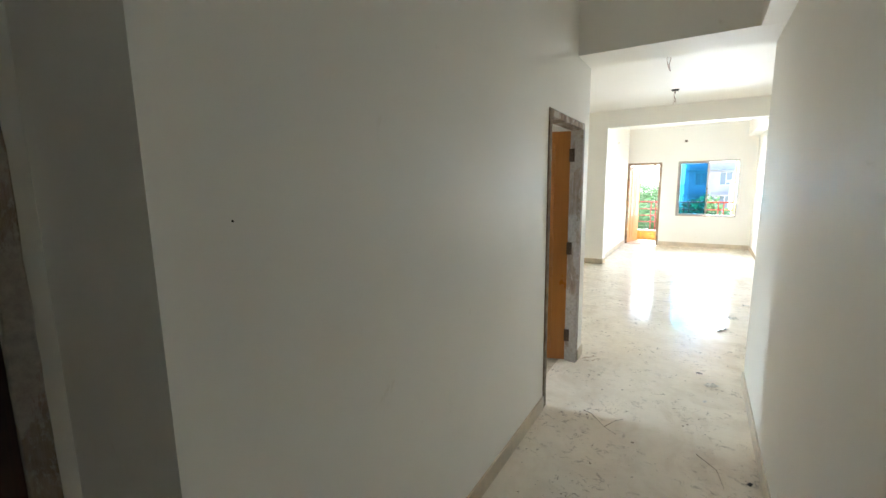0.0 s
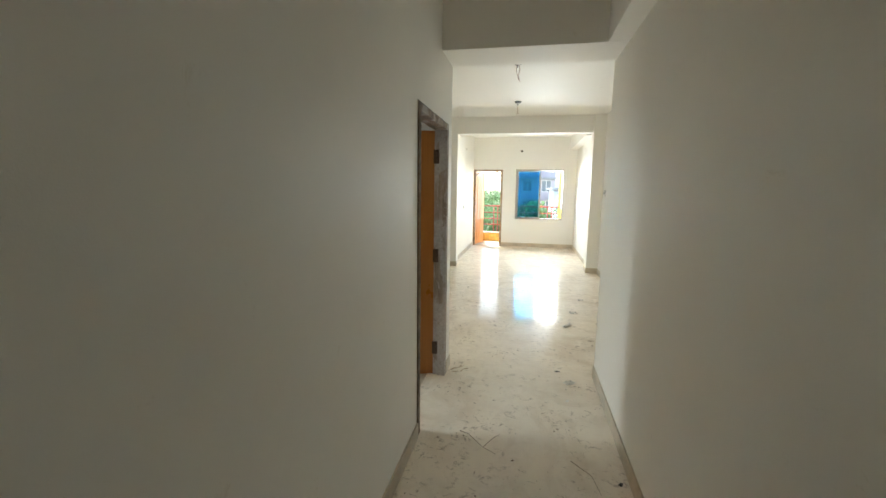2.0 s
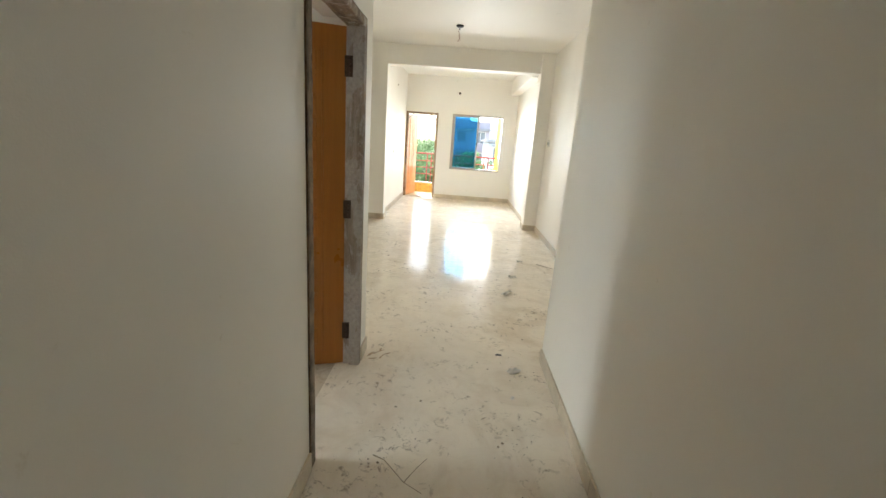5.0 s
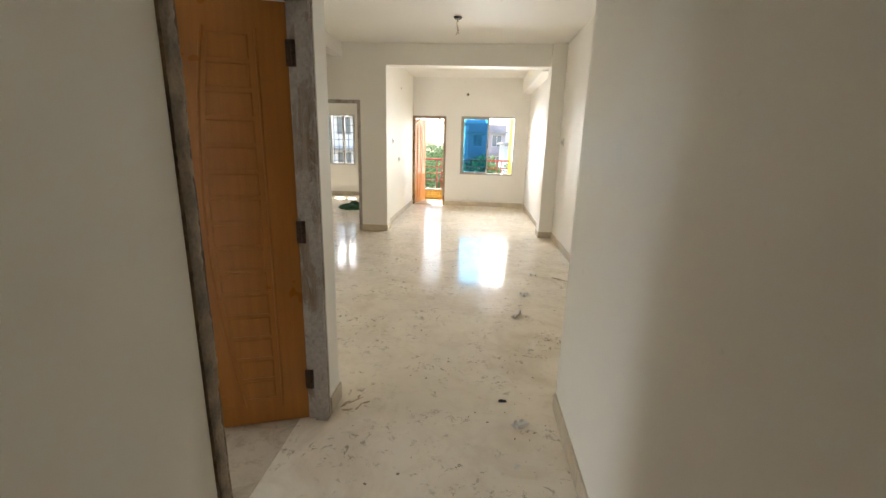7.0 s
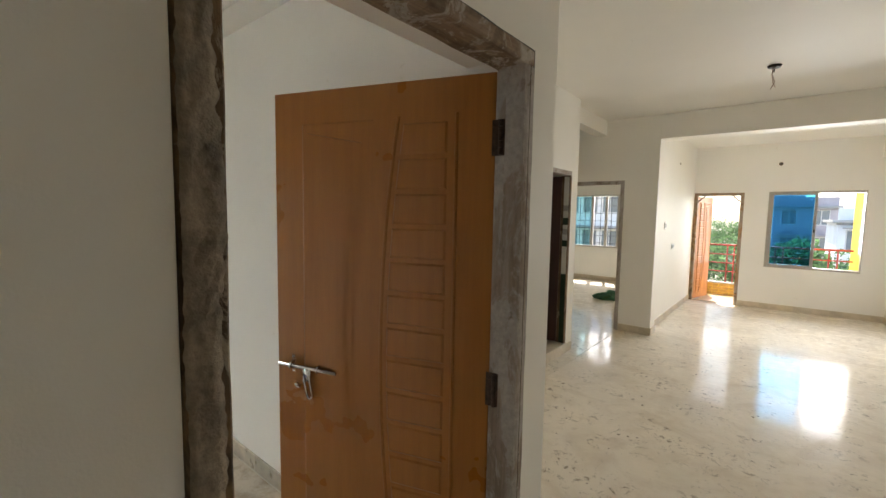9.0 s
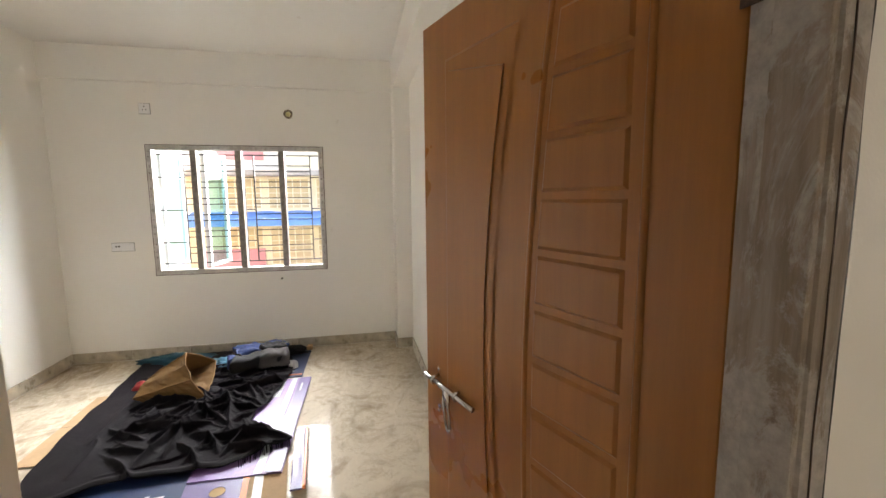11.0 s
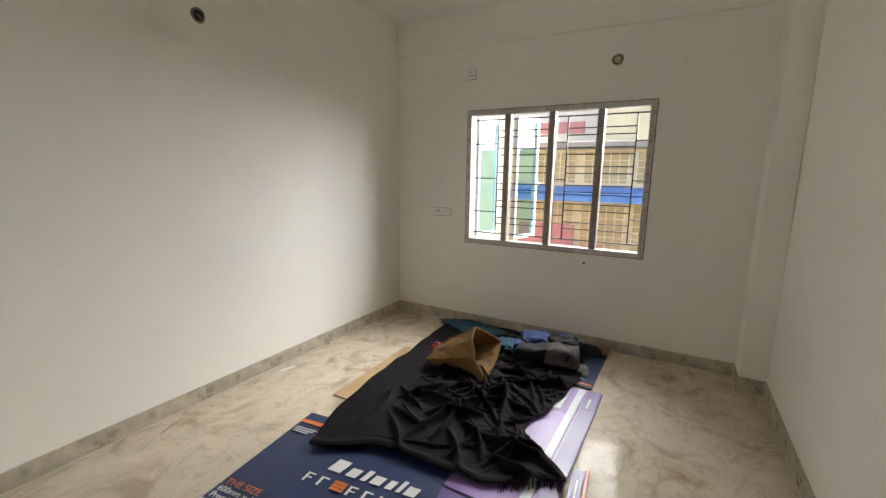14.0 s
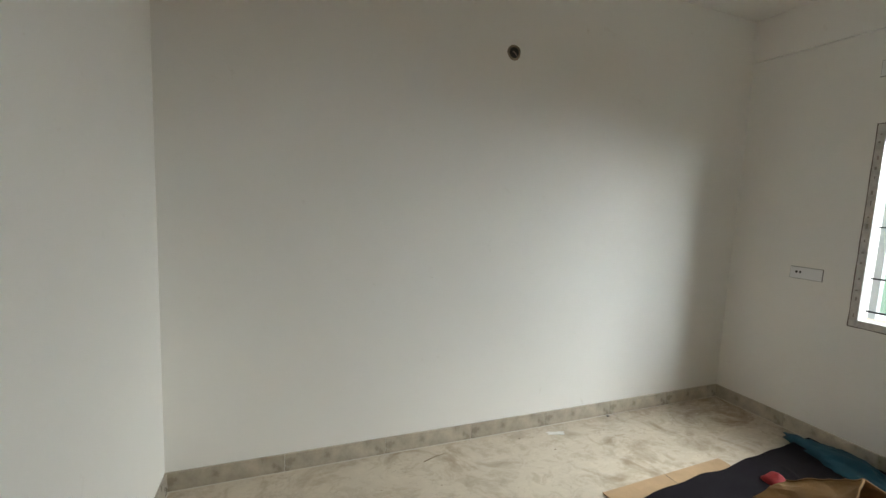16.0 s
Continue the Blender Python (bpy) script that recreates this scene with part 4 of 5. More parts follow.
def light_point(m, label, bulb):
    """A round conduit box let into the wall; local +y looks out of the wall."""
    root = thing("wall_light_point", m, label, "light point", "wall light points")
    rim = bmesh.new()
    n = 24
    prof = [(0.030, 0.001), (0.034, 0.0035), (0.042, 0.003), (0.045, 0.0)]
    rings = [[rim.verts.new((r * (1 + 0.06 * math.sin(3 * a + 1) * (r > 0.04)) * math.cos(a), y, r * math.sin(a))) for a in (2 * math.pi * k / n for k in range(n))] for r, y in prof]
    for r0, r1 in zip(rings, rings[1:]):
        for k in range(n):
            rim.faces.new((r0[k], r0[(k + 1) % n], r1[(k + 1) % n], r1[k]))
    part("rim", rim, PLASTER, root, "chipped plaster rim", smooth=True)
    part("box", tube(bmesh.new(), [(0, 0.0008, 0), (0, 0.0016, 0)], 0.031, 20), BLACK, root, "dark conduit box")
    if bulb:
        part("holder", tube(bmesh.new(), [(0, 0.001, 0), (0, 0.016, 0), (0, 0.022, 0)], 0.026, 18, 0.7), BULB, root, "pale yellow lamp holder", smooth=True)
    part("wire", tube(bmesh.new(), [(0.008, 0.001, 0.004), (0.014, 0.018, 0.0), (0.004, 0.022, -0.012), (-0.01, 0.012, -0.02)], 0.0025, 6), WIRE if not bulb else BLACK, root, smooth=True)


light_point(pose(0.319, YW, 2.591, 0, 0, 180) @ Matrix.Diagonal((0.7, 1, 0.7, 1)), "small dark light point in the living room wall", False)
light_point(pose(HX1, 6.67, 2.51, 0, 0, 90), "dark open conduit box high in the hall wall", False)
light_point(pose(BX0, 2.717, 2.409, 0, 0, -90), "pale yellow lamp holder in a chipped hole over the window", True)
light_point(pose(-2.237, BY0, 2.408, 0, 0, 0), "dark open conduit box with wires in the wall", False)


def socket(m, w, h, label, pins, group=""):
    """A cover plate with its pin holes or rockers; local +y looks out of the wall."""
    root = thing("switch_plate", m, label, "electrical plate", group)
    # dark border standing in for the shadow line round the plate
    part("back_box", boxed(-w / 2 - 0.003, w / 2 + 0.003, 0, 0.003, -h / 2 - 0.003, h / 2 + 0.003), PLATE_SHADE, root, "dark backing rim")
    part("plate", boxed(-w / 2, w / 2, 0.003, 0.009, -h / 2, h / 2, 0.002), PLASTIC, root)
    part("inset", boxed(-w / 2 + 0.012, w / 2 - 0.012, 0.009, 0.0105, -h / 2 + 0.012, h / 2 - 0.012, 0.0006, 1), PLASTIC, root)
    for x, z, r in pins:
        part("pin_hole", tube(bmesh.new(), [(x, 0.0100, z), (x, 0.0112, z)], r, 12), BLACK, root)
    return root


socket(pose(BX0, 1.440, 2.419, 0, 0, -90), 0.092, 0.092, "white three-pin socket high on the bedroom wall", [(0, 0.018, 0.006), (-0.014, -0.010, 0.005), (0.014, -0.010, 0.005)])
sk = socket(pose(BX0, 1.152, 1.124, 0, 0, -90), 0.190, 0.078, "white cable outlet plate beside the bedroom window", [(0.055, 0.006, 0.008), (0.032, 0.006, 0.008)])
for y, z, w, h in ((9.80, 1.495, 0.10, 0.105), (10.36, 1.145, 0.07, 0.085), (10.46, 1.15, 0.05, 0.085)):
    s_ = socket(pose(-0.97, y, z, 0, 0, -90), w, h, "white switch plate with grey rockers on the living room wall", [], "living room switches")
    part("rocker", boxed(-w * 0.26, -0.002, 0.0105, 0.014, -h * 0.26, h * 0.26, 0.001, 1), PLASTIC_GREY, s_)
    part("rocker", boxed(0.002, w * 0.26, 0.0105, 0.014, -h * 0.26, h * 0.26, 0.001, 1), PLASTIC_GREY, s_)
s_ = socket(pose(HX1, 8.55, 1.537, 0, 0, 90), 0.13, 0.10, "white switch plate with grey rockers on the hall wall", [])
for k in range(3):
    part("rocker", boxed(-0.045 + k * 0.031, -0.018 + k * 0.031, 0.0105, 0.014, -0.026, 0.026, 0.001, 1), PLASTIC_GREY, s_)
solid("wall_plug", tube(bmesh.new(), [(0, 0, 0), (0, 0.006, 0)], 0.010, 10), BLACK, "small dark plugged hole under the window", "wall plug", kind="", at=pose(BX0, 2.575, 0.752, 0, 0, -90))


solid("wall_plug", tube(bmesh.new(), [(0, 0, 0), (0, 0.002, 0)], 0.0026, 8), BLACK, "tiny dark nail hole in the corridor wall", "wall plug", kind="", at=pose(XL, 0.684, 1.536, 0, 0, -90))
solid("wall_plug", tube(bmesh.new(), [(0, 0, 0), (0, 0.006, 0)], 0.018, 10), PLASTER, "filled plaster plug high on the living room wall", "wall plug", kind="", at=pose(-0.97, 10.648, 2.512, 0, 0, -90))


# ---------------------------------------------------------------- flattened tile cartons on the bedroom floor
def flat_card(name, m, w, d, t, material, label, curl=0.006, seed=0.0):
    """A flattened carton sheet, w along x and d along y, slightly buckled."""
    def fn(u, v):
        e = min(u, 1 - u, v, 1 - v)
        z = t + curl * (0.5 + noise.noise(Vector((u * 3 + seed, v * 3, seed)))) * (1 - e) ** 3
        return (u * w, v * d, z)
    ob = solid(name, sheet(fn, 24, 24, t), material, label, "cardboard sheet", kind="", smooth=False, at=m, group="carton sheets on the floor")
    return ob


def printed(parent, name, x0, x1, y0, y1, z, material):
    return part(name, boxed(x0, x1, y0, y1, z, z + 0.0012), material, parent)


def lettering(parent, body, size, x, y, z, material):
    """Words lying on a sheet whose own x runs down the text and y along it."""
    c = bpy.data.curves.new("lettering", "FONT")
    c.body, c.size, c.extrude = body, size, 0.0004
    tmp = bpy.data.objects.new("lettering", c)
    scene.collection.objects.link(tmp)
    me = bpy.data.meshes.new_from_object(tmp.evaluated_get(bpy.context.evaluated_depsgraph_get()))
    bpy.data.objects.remove(tmp)
    me.materials.clear()
    me.materials.append(material)
    ob = new("lettering", me)
    ob.parent = parent
    ob.matrix_local = pose(x, y, z, 0, 0, 90)
    return ob


# navy carton: origin at its far corner, x towards the room's door
navy = flat_card("carton_sheet", pose(-2.31, 1.360, 0.001, 0, 0, 6.7), 1.15, 1.00, 0.005, NAVY, "navy printed tile carton flattened on the floor", 0.004, 1.0)
ZT = 0.0115
part("purple_panel", sheet(lambda u, v: (u * 1.15, 1.0 + v * 0.29, 0.0085 + 0.002 * noise.noise(Vector((u * 4, v, 2)))), 12, 4, 0.007), VIOLET, navy, "violet printed panel")
printed(navy, "orange_stripe", 0.0, 1.15, 1.292, 1.325, 0.009, ORANGE)
part("brown_flap", sheet(lambda u, v: (0.02 + u * 1.12, 1.325 + v * 0.20, 0.007 + 0.003 * noise.noise(Vector((u * 4, v, 5)))), 12, 4, 0.006), CARD, navy, "bare brown carton flap")
printed(navy, "silver_band", 0.0, 1.13, 1.352, 1.400, 0.0105, SILVER)
printed(navy, "orange_stripe", 0.075, 0.108, 0.004, 0.16, ZT - 0.001, ORANGE)
for k in range(3):
    printed(navy, "small_print", 0.150 + k * 0.018, 0.161 + k * 0.018, 0.02, 0.17 - 0.02 * k, ZT - 0.001, SILVER)
# maker's name and range name as plain blocks
for k, (h, w) in enumerate(((0.088, 0.075), (0.060, 0.058), (0.078, 0.030), (0.060, 0.058), (0.060, 0.036), (0.082, 0.022), (0.060, 0.058))):
    y = 0.415 + (0.0, 0.088, 0.158, 0.200, 0.270, 0.318, 0.352)[k] * 1.22
    bm = bmesh.new()
    vs = [bm.verts.new(p) for p in ((0.385, y, 0), (0.385, y + w, 0), (0.385 - h, y + w + h * 0.22, 0), (0.385 - h, y + h * 0.22, 0))]
    r = bmesh.ops.extrude_face_region(bm, geom=[bm.faces.new(vs)])
    bmesh.ops.translate(bm, verts=[e for e in r["geom"] if isinstance(e, bmesh.types.BMVert)], vec=(0, 0, 0.0012))
    part("white_block", bm, WHITE_PRINT, navy, at=pose(0, 0, ZT - 0.001))
for k in range(8):
    y = 0.345 + k * 0.083
    if k == 2:
        for j in range(3):
            printed(navy, "orange_block", 0.432 + j * 0.022, 0.449 + j * 0.022, y - 0.006, y + 0.066, ZT - 0.001, ORANGE)
        continue
    printed(navy, "white_block", 0.435, 0.495, y, y + 0.013, ZT - 0.001, WHITE_PRINT)
    if k not in (5,):
        printed(navy, "white_block", 0.435, 0.444, y + 0.013, y + 0.046, ZT - 0.001, WHITE_PRINT)
    if k in (0, 3):
        printed(navy, "white_block", 0.462, 0.470, y + 0.013, y + 0.040, ZT - 0.001, WHITE_PRINT)
lettering(navy, "THE SIZE", 0.054, 0.662, 0.022, ZT, ORANGE)
lettering(navy, "600mm x 120", 0.046, 0.706, 0.022, ZT, WHITE_PRINT)
lettering(navy, "Premium", 0.046, 0.748, 0.022, ZT, WHITE_PRINT)
printed(navy, "silver_band", 0.766, 0.792, 0.0, 0.62, ZT - 0.001, SILVER)
part("hand_hole", tube(bmesh.new(), [(0.385, 1.175, 0.011), (0.385, 1.175, 0.0118)], 0.040, 28), CARD, navy, "round hand hole showing brown card")
part("hand_hole_rim", tube(bmesh.new(), [(0.385 + 0.041 * math.cos(a), 1.175 + 0.041 * math.sin(a), 0.0118) for a in (2 * math.pi * k / 28 for k in range(29))], 0.0016, 6), VIOLET, navy)

purple = flat_card("carton_sheet", pose(-3.474, 2.42, 0.010, 0, 0, -1.6), 1.30, 0.50, 0.006, PURPLE, "lilac printed tile carton flattened on the floor", 0.003, 4.0)
printed(purple, "silver_band", 0.0, 1.30, 0.345, 0.390, 0.0135, SILVER)
printed(purple, "violet_band", 0.0, 1.30, 0.41, 0.495, 0.0145, VIOLET)
printed(purple, "small_print", 0.12, 0.26, 0.435, 0.45, 0.0158, SILVER)
printed(purple, "white_edge", 0.0, 0.34, 0.20, 0.30, 0.0125, SILVER)
strip = flat_card("carton_strip", pose(-2.60, 2.905, 0.012, 0, -1.2, 4.5), 0.64, 0.062, 0.010, VIOLET, "narrow violet carton strip with an orange edge", 0.006, 7.0)
part("orange_edge", boxed(0, 0.64, 0.062, 0.080, 0.001, 0.024, 0.002, 1), ORANGE, strip)
printed(strip, "small_print", 0.10, 0.36, 0.028, 0.036, 0.0225, SILVER)
far = flat_card("carton_sheet", pose(-4.30, 1.42, 0.001, 0, 0, -1.0), 0.76, 1.43, 0.006, NAVY, "navy tile carton flattened against the wall", 0.010, 9.0)
for k in range(3):
    printed(far, "small_print", 0.075 + k * 0.03, 0.088 + k * 0.03, 1.02, 1.36 - 0.05 * k, 0.0125, SILVER)
printed(far, "orange_print", 0.175, 0.195, 1.05, 1.35, 0.0125, ORANGE)
printed(far, "orange_stripe", 0.70, 0.725, 0.9, 1.42, 0.0125, ORANGE)
printed(far, "silver_print", 0.62, 0.64, 1.2, 1.38, 0.0125, SILVER)
part("folded_corner", wobble(boxed(0.02, 0.09, 1.385, 1.44, 0.006, 0.05, 0.008, 2), 0.006, 20), CARD, far, "crushed brown corner")
beige = flat_card("carton_sheet", pose(-3.46, 1.285, 0.001, 0, 0, 2.0), 0.92, 0.28, 0.005, CARD, "bare brown corrugated carton sheet on the floor", 0.008, 12.0)
printed(beige, "fold_line", 0.46, 0.464, 0.0, 0.12, 0.0085, MUD)


# ---------------------------------------------------------------- blanket and clothes
def lerp_table(tab, x):
    for (a, p), (b, q) in zip(tab, tab[1:]):
        if x <= b:
            f = max(0.0, (x - a) / (b - a))
            f = f * f * (3 - 2 * f)
            return p + (q - p) * f
    return tab[-1][1]


def make_folds(seed):
    """Long, wavering crests of cloth: each a short polyline with a width and a height."""
    r = random.Random(seed)
    out = []
    for k in range(140):
        x, y = r.uniform(-3.75, -2.25), r.uniform(1.62, 2.8)
        a = radians(r.choice((r.uniform(85, 135), r.uniform(85, 135), r.uniform(30, 70), r.uniform(145, 175))))
        n = r.randint(4, 8)
        pts = [(x, y)]
        bend = r.uniform(-0.22, 0.22)
        for _ in range(n):
            x, y = x + math.cos(a) * 0.095, y + math.sin(a) * 0.095
            a += bend + r.uniform(-0.12, 0.12)
            pts.append((x, y))
        big = r.random() ** 2
        out.append((pts, 0.007 + 0.017 * big, 0.013 + 0.058 * big))
    return out


FOLDS = make_folds(21)


def crest(x, y):
    z = 0.0
    for pts, w, h in FOLDS:
        if abs(pts[0][0] - x) > 0.95 or abs(pts[0][1] - y) > 0.95:
            continue
        n = len(pts) - 1
        best = 0.0
        for k in range(n):
            (ax, ay), (bx, by) = pts[k], pts[k + 1]
            dx, dy = bx - ax, by - ay
            f = max(0.0, min(1.0, ((x - ax) * dx + (y - ay) * dy) / (dx * dx + dy * dy)))
            px, py = x - ax - f * dx, y - ay - f * dy
            side = 1.0 if dx * py - dy * px > 0 else 0.62
            d = math.hypot(px, py) / (w * side)
            if d < 4:
                s = (k + f) / n
                best = max(best, h * math.exp(-d ** 1.3) * math.sin(math.pi * min(1, max(0, s))) ** 0.6)
        z = max(z, best) + 0.35 * min(z, best)
    return z


def blanket_point(u, v):
    xn = lerp_table([(0.0, -2.06), (0.35, -2.24), (0.7, -2.25), (1.0, -2.44)], v)
    x = xn + (-4.27 - xn) * u
    yl = lerp_table([(-4.3, 1.33), (-3.0, 1.405), (-2.44, 1.475), (-2.05, 1.60)], x)
    yr = lerp_table([(-4.3, 2.60), (-3.68, 2.745), (-3.3, 2.70), (-2.80, 2.585), (-2.46, 2.90), (-2.2, 2.9)], x)
    y = yl + (yr - yl) * v
    ruck = min(1.0, max(0.0, (y - yl - 0.06) / 0.32)) * min(1.0, max(0.0, (x + 4.1) / 0.5) + 0.3)
    z = 0.036 + 0.003 * noise.noise(Vector((x * 6, y * 6, 0)))
    z += ruck * (crest(x, y) + 0.010 * (0.5 + noise.noise(Vector((x * 5 + y * 3, y * 9 - x * 2, 2)))))
    edge = min(u * 26, (1 - u) * 20, v * 26, (1 - v) * 20, 1.0)
    lip = math.exp(-((u - 0.012) / 0.012) ** 2) * 0.020 * (0.6 + noise.noise(Vector((y * 4, 0, 3))))
    wave = 0.018 * noise.noise(Vector((u * 11, v * 11, 4)))
    return (x + wave * (1 - edge), y + wave * (1 - edge), 0.0345 + (z - 0.0345) * (0.35 + 0.65 * edge) + max(0, lip))


blanket = thing("blanket", (-3.1, 2.1, 0), "rumpled charcoal blanket with fringed corner over flattened cartons", "blanket")
part("cloth", sheet(blanket_point, 300, 210, 0.006), BLANKET, blanket, smooth=True, at=pose(3.1, -2.1, 0))
fr = bmesh.new()
rnd = random.Random(5)
for k in range(34):
    p = Vector(blanket_point(0.0 + 0.0025 * (k % 7), 0.80 + 0.2 * k / 34))
    q = p + Vector((0.035 + 0.02 * rnd.random(), 0.012 * rnd.uniform(-1, 1.5), 0))
    tube(fr, [p, (p + q) / 2 + Vector((0, 0, 0.004)), Vector((q.x, q.y, 0.016))], 0.0022, 4)
part("fringe", fr, BLANKET, blanket, "twisted yarn fringe", at=pose(3.1, -2.1, 0))


BAG_SHUT = [Vector(p) for p in ((-3.33, 1.72, 0.205), (-3.15, 1.675, 0.100), (-3.20, 1.74, 0.040), (-3.48, 1.75, 0.070))]
BAG_MOUTH = [Vector(p) for p in ((-3.42, 1.955, 0.350), (-3.185, 2.060, 0.195), (-3.16, 2.175, 0.050), (-3.53, 2.150, 0.215))]


def bag_ring(s, a):
    """The tan bag: four creased panels from a pinched end (s = 0) to a gaping, slanted mouth (s = 1)."""
    f = (a / (2 * math.pi)) % 1.0 * 4
    k = int(f) % 4
    f -= int(f)
    p = BAG_SHUT[k].lerp(BAG_SHUT[(k + 1) % 4], f).lerp(BAG_MOUTH[k].lerp(BAG_MOUTH[(k + 1) % 4], f), s)
    c = sum(BAG_SHUT, Vector()) / 4
    c = c.lerp(sum(BAG_MOUTH, Vector()) / 4, s)
    out = (p - c).normalized()
    tuck = (-0.020, -0.004, -0.024, -0.010)[k] * (1 - abs(2 * f - 1)) * (0.35 + 0.65 * s)
    ply = 0.030 * abs(noise.noise(p * 6 + Vector((3, 0, 1)))) + 0.016 * abs(noise.noise(p * 13))
    p = p - out * (tuck + ply)
    p.z = max(p.z, 0.040)
    return p


bag = thing("carry_bag", (-3.32, 1.85, 0.03), "open tan cloth carry bag slumped on the blanket", "bag")
OB = bag.matrix_world.inverted()


def bag_shell():
    bm = bmesh.new()
    n, m = 32, 12
    outer = [[bm.verts.new(bag_ring(i / m, 2 * math.pi * k / n)) for k in range(n)] for i in range(m + 1)]
    ctr = [sum((v.co for v in r), Vector()) / n for r in outer]
    inner = [[bm.verts.new(ctr[i] + (v.co - ctr[i]) * (0.955 if i > 1 else 0.8)) for v in outer[i]] for i in range(1, m + 1)]
    for r0, r1 in zip(outer, outer[1:]):
        for k in range(n):
            bm.faces.new((r0[k], r0[(k + 1) % n], r1[(k + 1) % n], r1[k]))
    for r0, r1 in zip(inner, inner[1:]):
        for k in range(n):
            bm.faces.new((r1[k], r1[(k + 1) % n], r0[(k + 1) % n], r0[k]))
    for k in range(n):
        bm.faces.new((outer[-1][k], outer[-1][(k + 1) % n], inner[-1][(k + 1) % n], inner[-1][k]))
    bm.faces.new(outer[0][::-1])
    bm.faces.new(inner[0])
    return bm


part("shell", bag_shell(), JUTE, bag, at=OB)
for a in (0.0, math.pi / 2, math.pi, 3 * math.pi / 2):
    part("seam", tube(bmesh.new(), [bag_ring(s / 14, a) + Vector((0, 0, 0.002)) for s in range(15)], 0.0045, 6), JUTE, bag, "piped corner seam", smooth=True, at=OB)
part("hem", tube(bmesh.new(), [bag_ring(1.0, 2 * math.pi * k / 40) for k in range(41)], 0.0055, 6), JUTE, bag, "stitched mouth hem", smooth=True, at=OB)
# black filler that paints the shade inside the open mouth
part("lining", tube(bmesh.new(), [(-3.31, 1.80, 0.12), (-3.31, 1.90, 0.130), (-3.31, 1.99, 0.125)], 0.072, 16, 0.6), BLACK_CLOTH, bag, "black filler standing for the shade inside the mouth", smooth=True, at=OB)


def lump(m, sx, sy, sz, seed, rough=0.18, nu=36, nv=20, power=2.6):
    """A soft, creased heap, flat below."""
    bm = bmesh.new()
    rings = []
    for j in range(nv + 1):
        ph = math.pi * j / nv - math.pi / 2
        row = []
        for i in range(nu):
            th = 2 * math.pi * i / nu
            c, s = math.cos(th), math.sin(th)
            k = (abs(c) ** power + abs(s) ** power) ** (-1 / power)
            d = Vector((c * k * math.cos(ph), s * k * math.cos(ph), math.sin(ph)))
            f = 1 + rough * noise.noise(d * 1.7 + Vector((seed, 0, 0))) + rough * 0.6 * abs(noise.noise(d * 4.5 + Vector((0, seed, 0))))
            p = Vector((d.x * sx * f, d.y * sy * f, max(-0.02, d.z * f) * sz))
            row.append(bm.verts.new(p))
        rings.append(row)
    for r0, r1 in zip(rings, rings[1:]):
        for k in range(nu):
            bm.faces.new((r0[k], r0[(k + 1) % nu], r1[(k + 1) % nu], r1[k]))
    bmesh.ops.remove_doubles(bm, verts=bm.verts[:], dist=0.0005)
    bmesh.ops.transform(bm, matrix=m, verts=bm.verts[:])
    return bm


pack = thing("backpack", (-3.80, 2.44, 0.032, 0, 0, 10), "slumped black and blue backpack with grey felt pocket", "backpack")
def soft_box(x0, x1, y0, y1, z0, z1, bevel, amount, scale, seed):
    bm = boxed(x0, x1, y0, y1, z0, z1, bevel, 4)
    bmesh.ops.subdivide_edges(bm, edges=[e for e in bm.edges if e.calc_length() > 0.05], cuts=5, use_grid_fill=True)
    for v in bm.verts:
        n = noise.noise_vector(v.co * scale + Vector((seed, 0, seed)))
        c = abs(noise.noise(v.co * scale * 2.3 + Vector((0, seed, 0))))
        v.co += n * amount - Vector((0, 0, 1)) * (c * amount * 1.3 if v.co.z > z0 + 0.03 else 0)
        v.co.z = max(v.co.z, 0.004)
    return bm


part("body", soft_box(-0.17, 0.19, -0.25, 0.24, 0.0, 0.150, 0.055, 0.030, 7, 2.0), BLACK_CLOTH, pack, smooth=True)
part("pocket", soft_box(-0.01, 0.205, -0.01, 0.250, 0.03, 0.170, 0.045, 0.026, 13, 5.0), GREY_CLOTH, pack, "grey felt front pocket", smooth=True)
part("top_panel", soft_box(-0.20, 0.020, -0.22, 0.235, 0.04, 0.185, 0.045, 0.046, 15, 7.0), BLUE_CLOTH, pack, "royal blue gathered nylon top", smooth=True)
part("collar", soft_box(-0.12, 0.045, 0.00, 0.225, 0.10, 0.190, 0.030, 0.030, 19, 4.0), BLACK_CLOTH, pack, "black nylon collar", smooth=True)
part("side_panel", soft_box(-0.02, 0.10, -0.275, -0.14, 0.02, 0.150, 0.035, 0.024, 12, 9.0), BLUE_CLOTH, pack, smooth=True)
part("strap", tube(bmesh.new(), [(-0.02, -0.22, 0.13), (0.06, -0.17, 0.155), (0.14, -0.10, 0.10), (0.18, -0.05, 0.03)], 0.010, 6), BLACK_CLOTH, pack, smooth=True)
part("strap", tube(bmesh.new(), [(0.02, -0.20, 0.13), (0.10, -0.12, 0.135), (0.155, -0.02, 0.06)], 0.006, 6), GREY_CLOTH, pack, "grey webbing strap", smooth=True)
part("zip_pull", boxed(0.215, 0.225, 0.11, 0.118, 0.02, 0.06, 0.002, 1), STEEL, pack)
solid("crumpled_paper", lump(Matrix(), 0.03, 0.04, 0.06, 3.3, 0.5, 14, 8), PAPER, "crumpled white paper beside the backpack", "paper", kind="", at=pose(-3.72, 2.735, 0.02, 0, 0, 0))
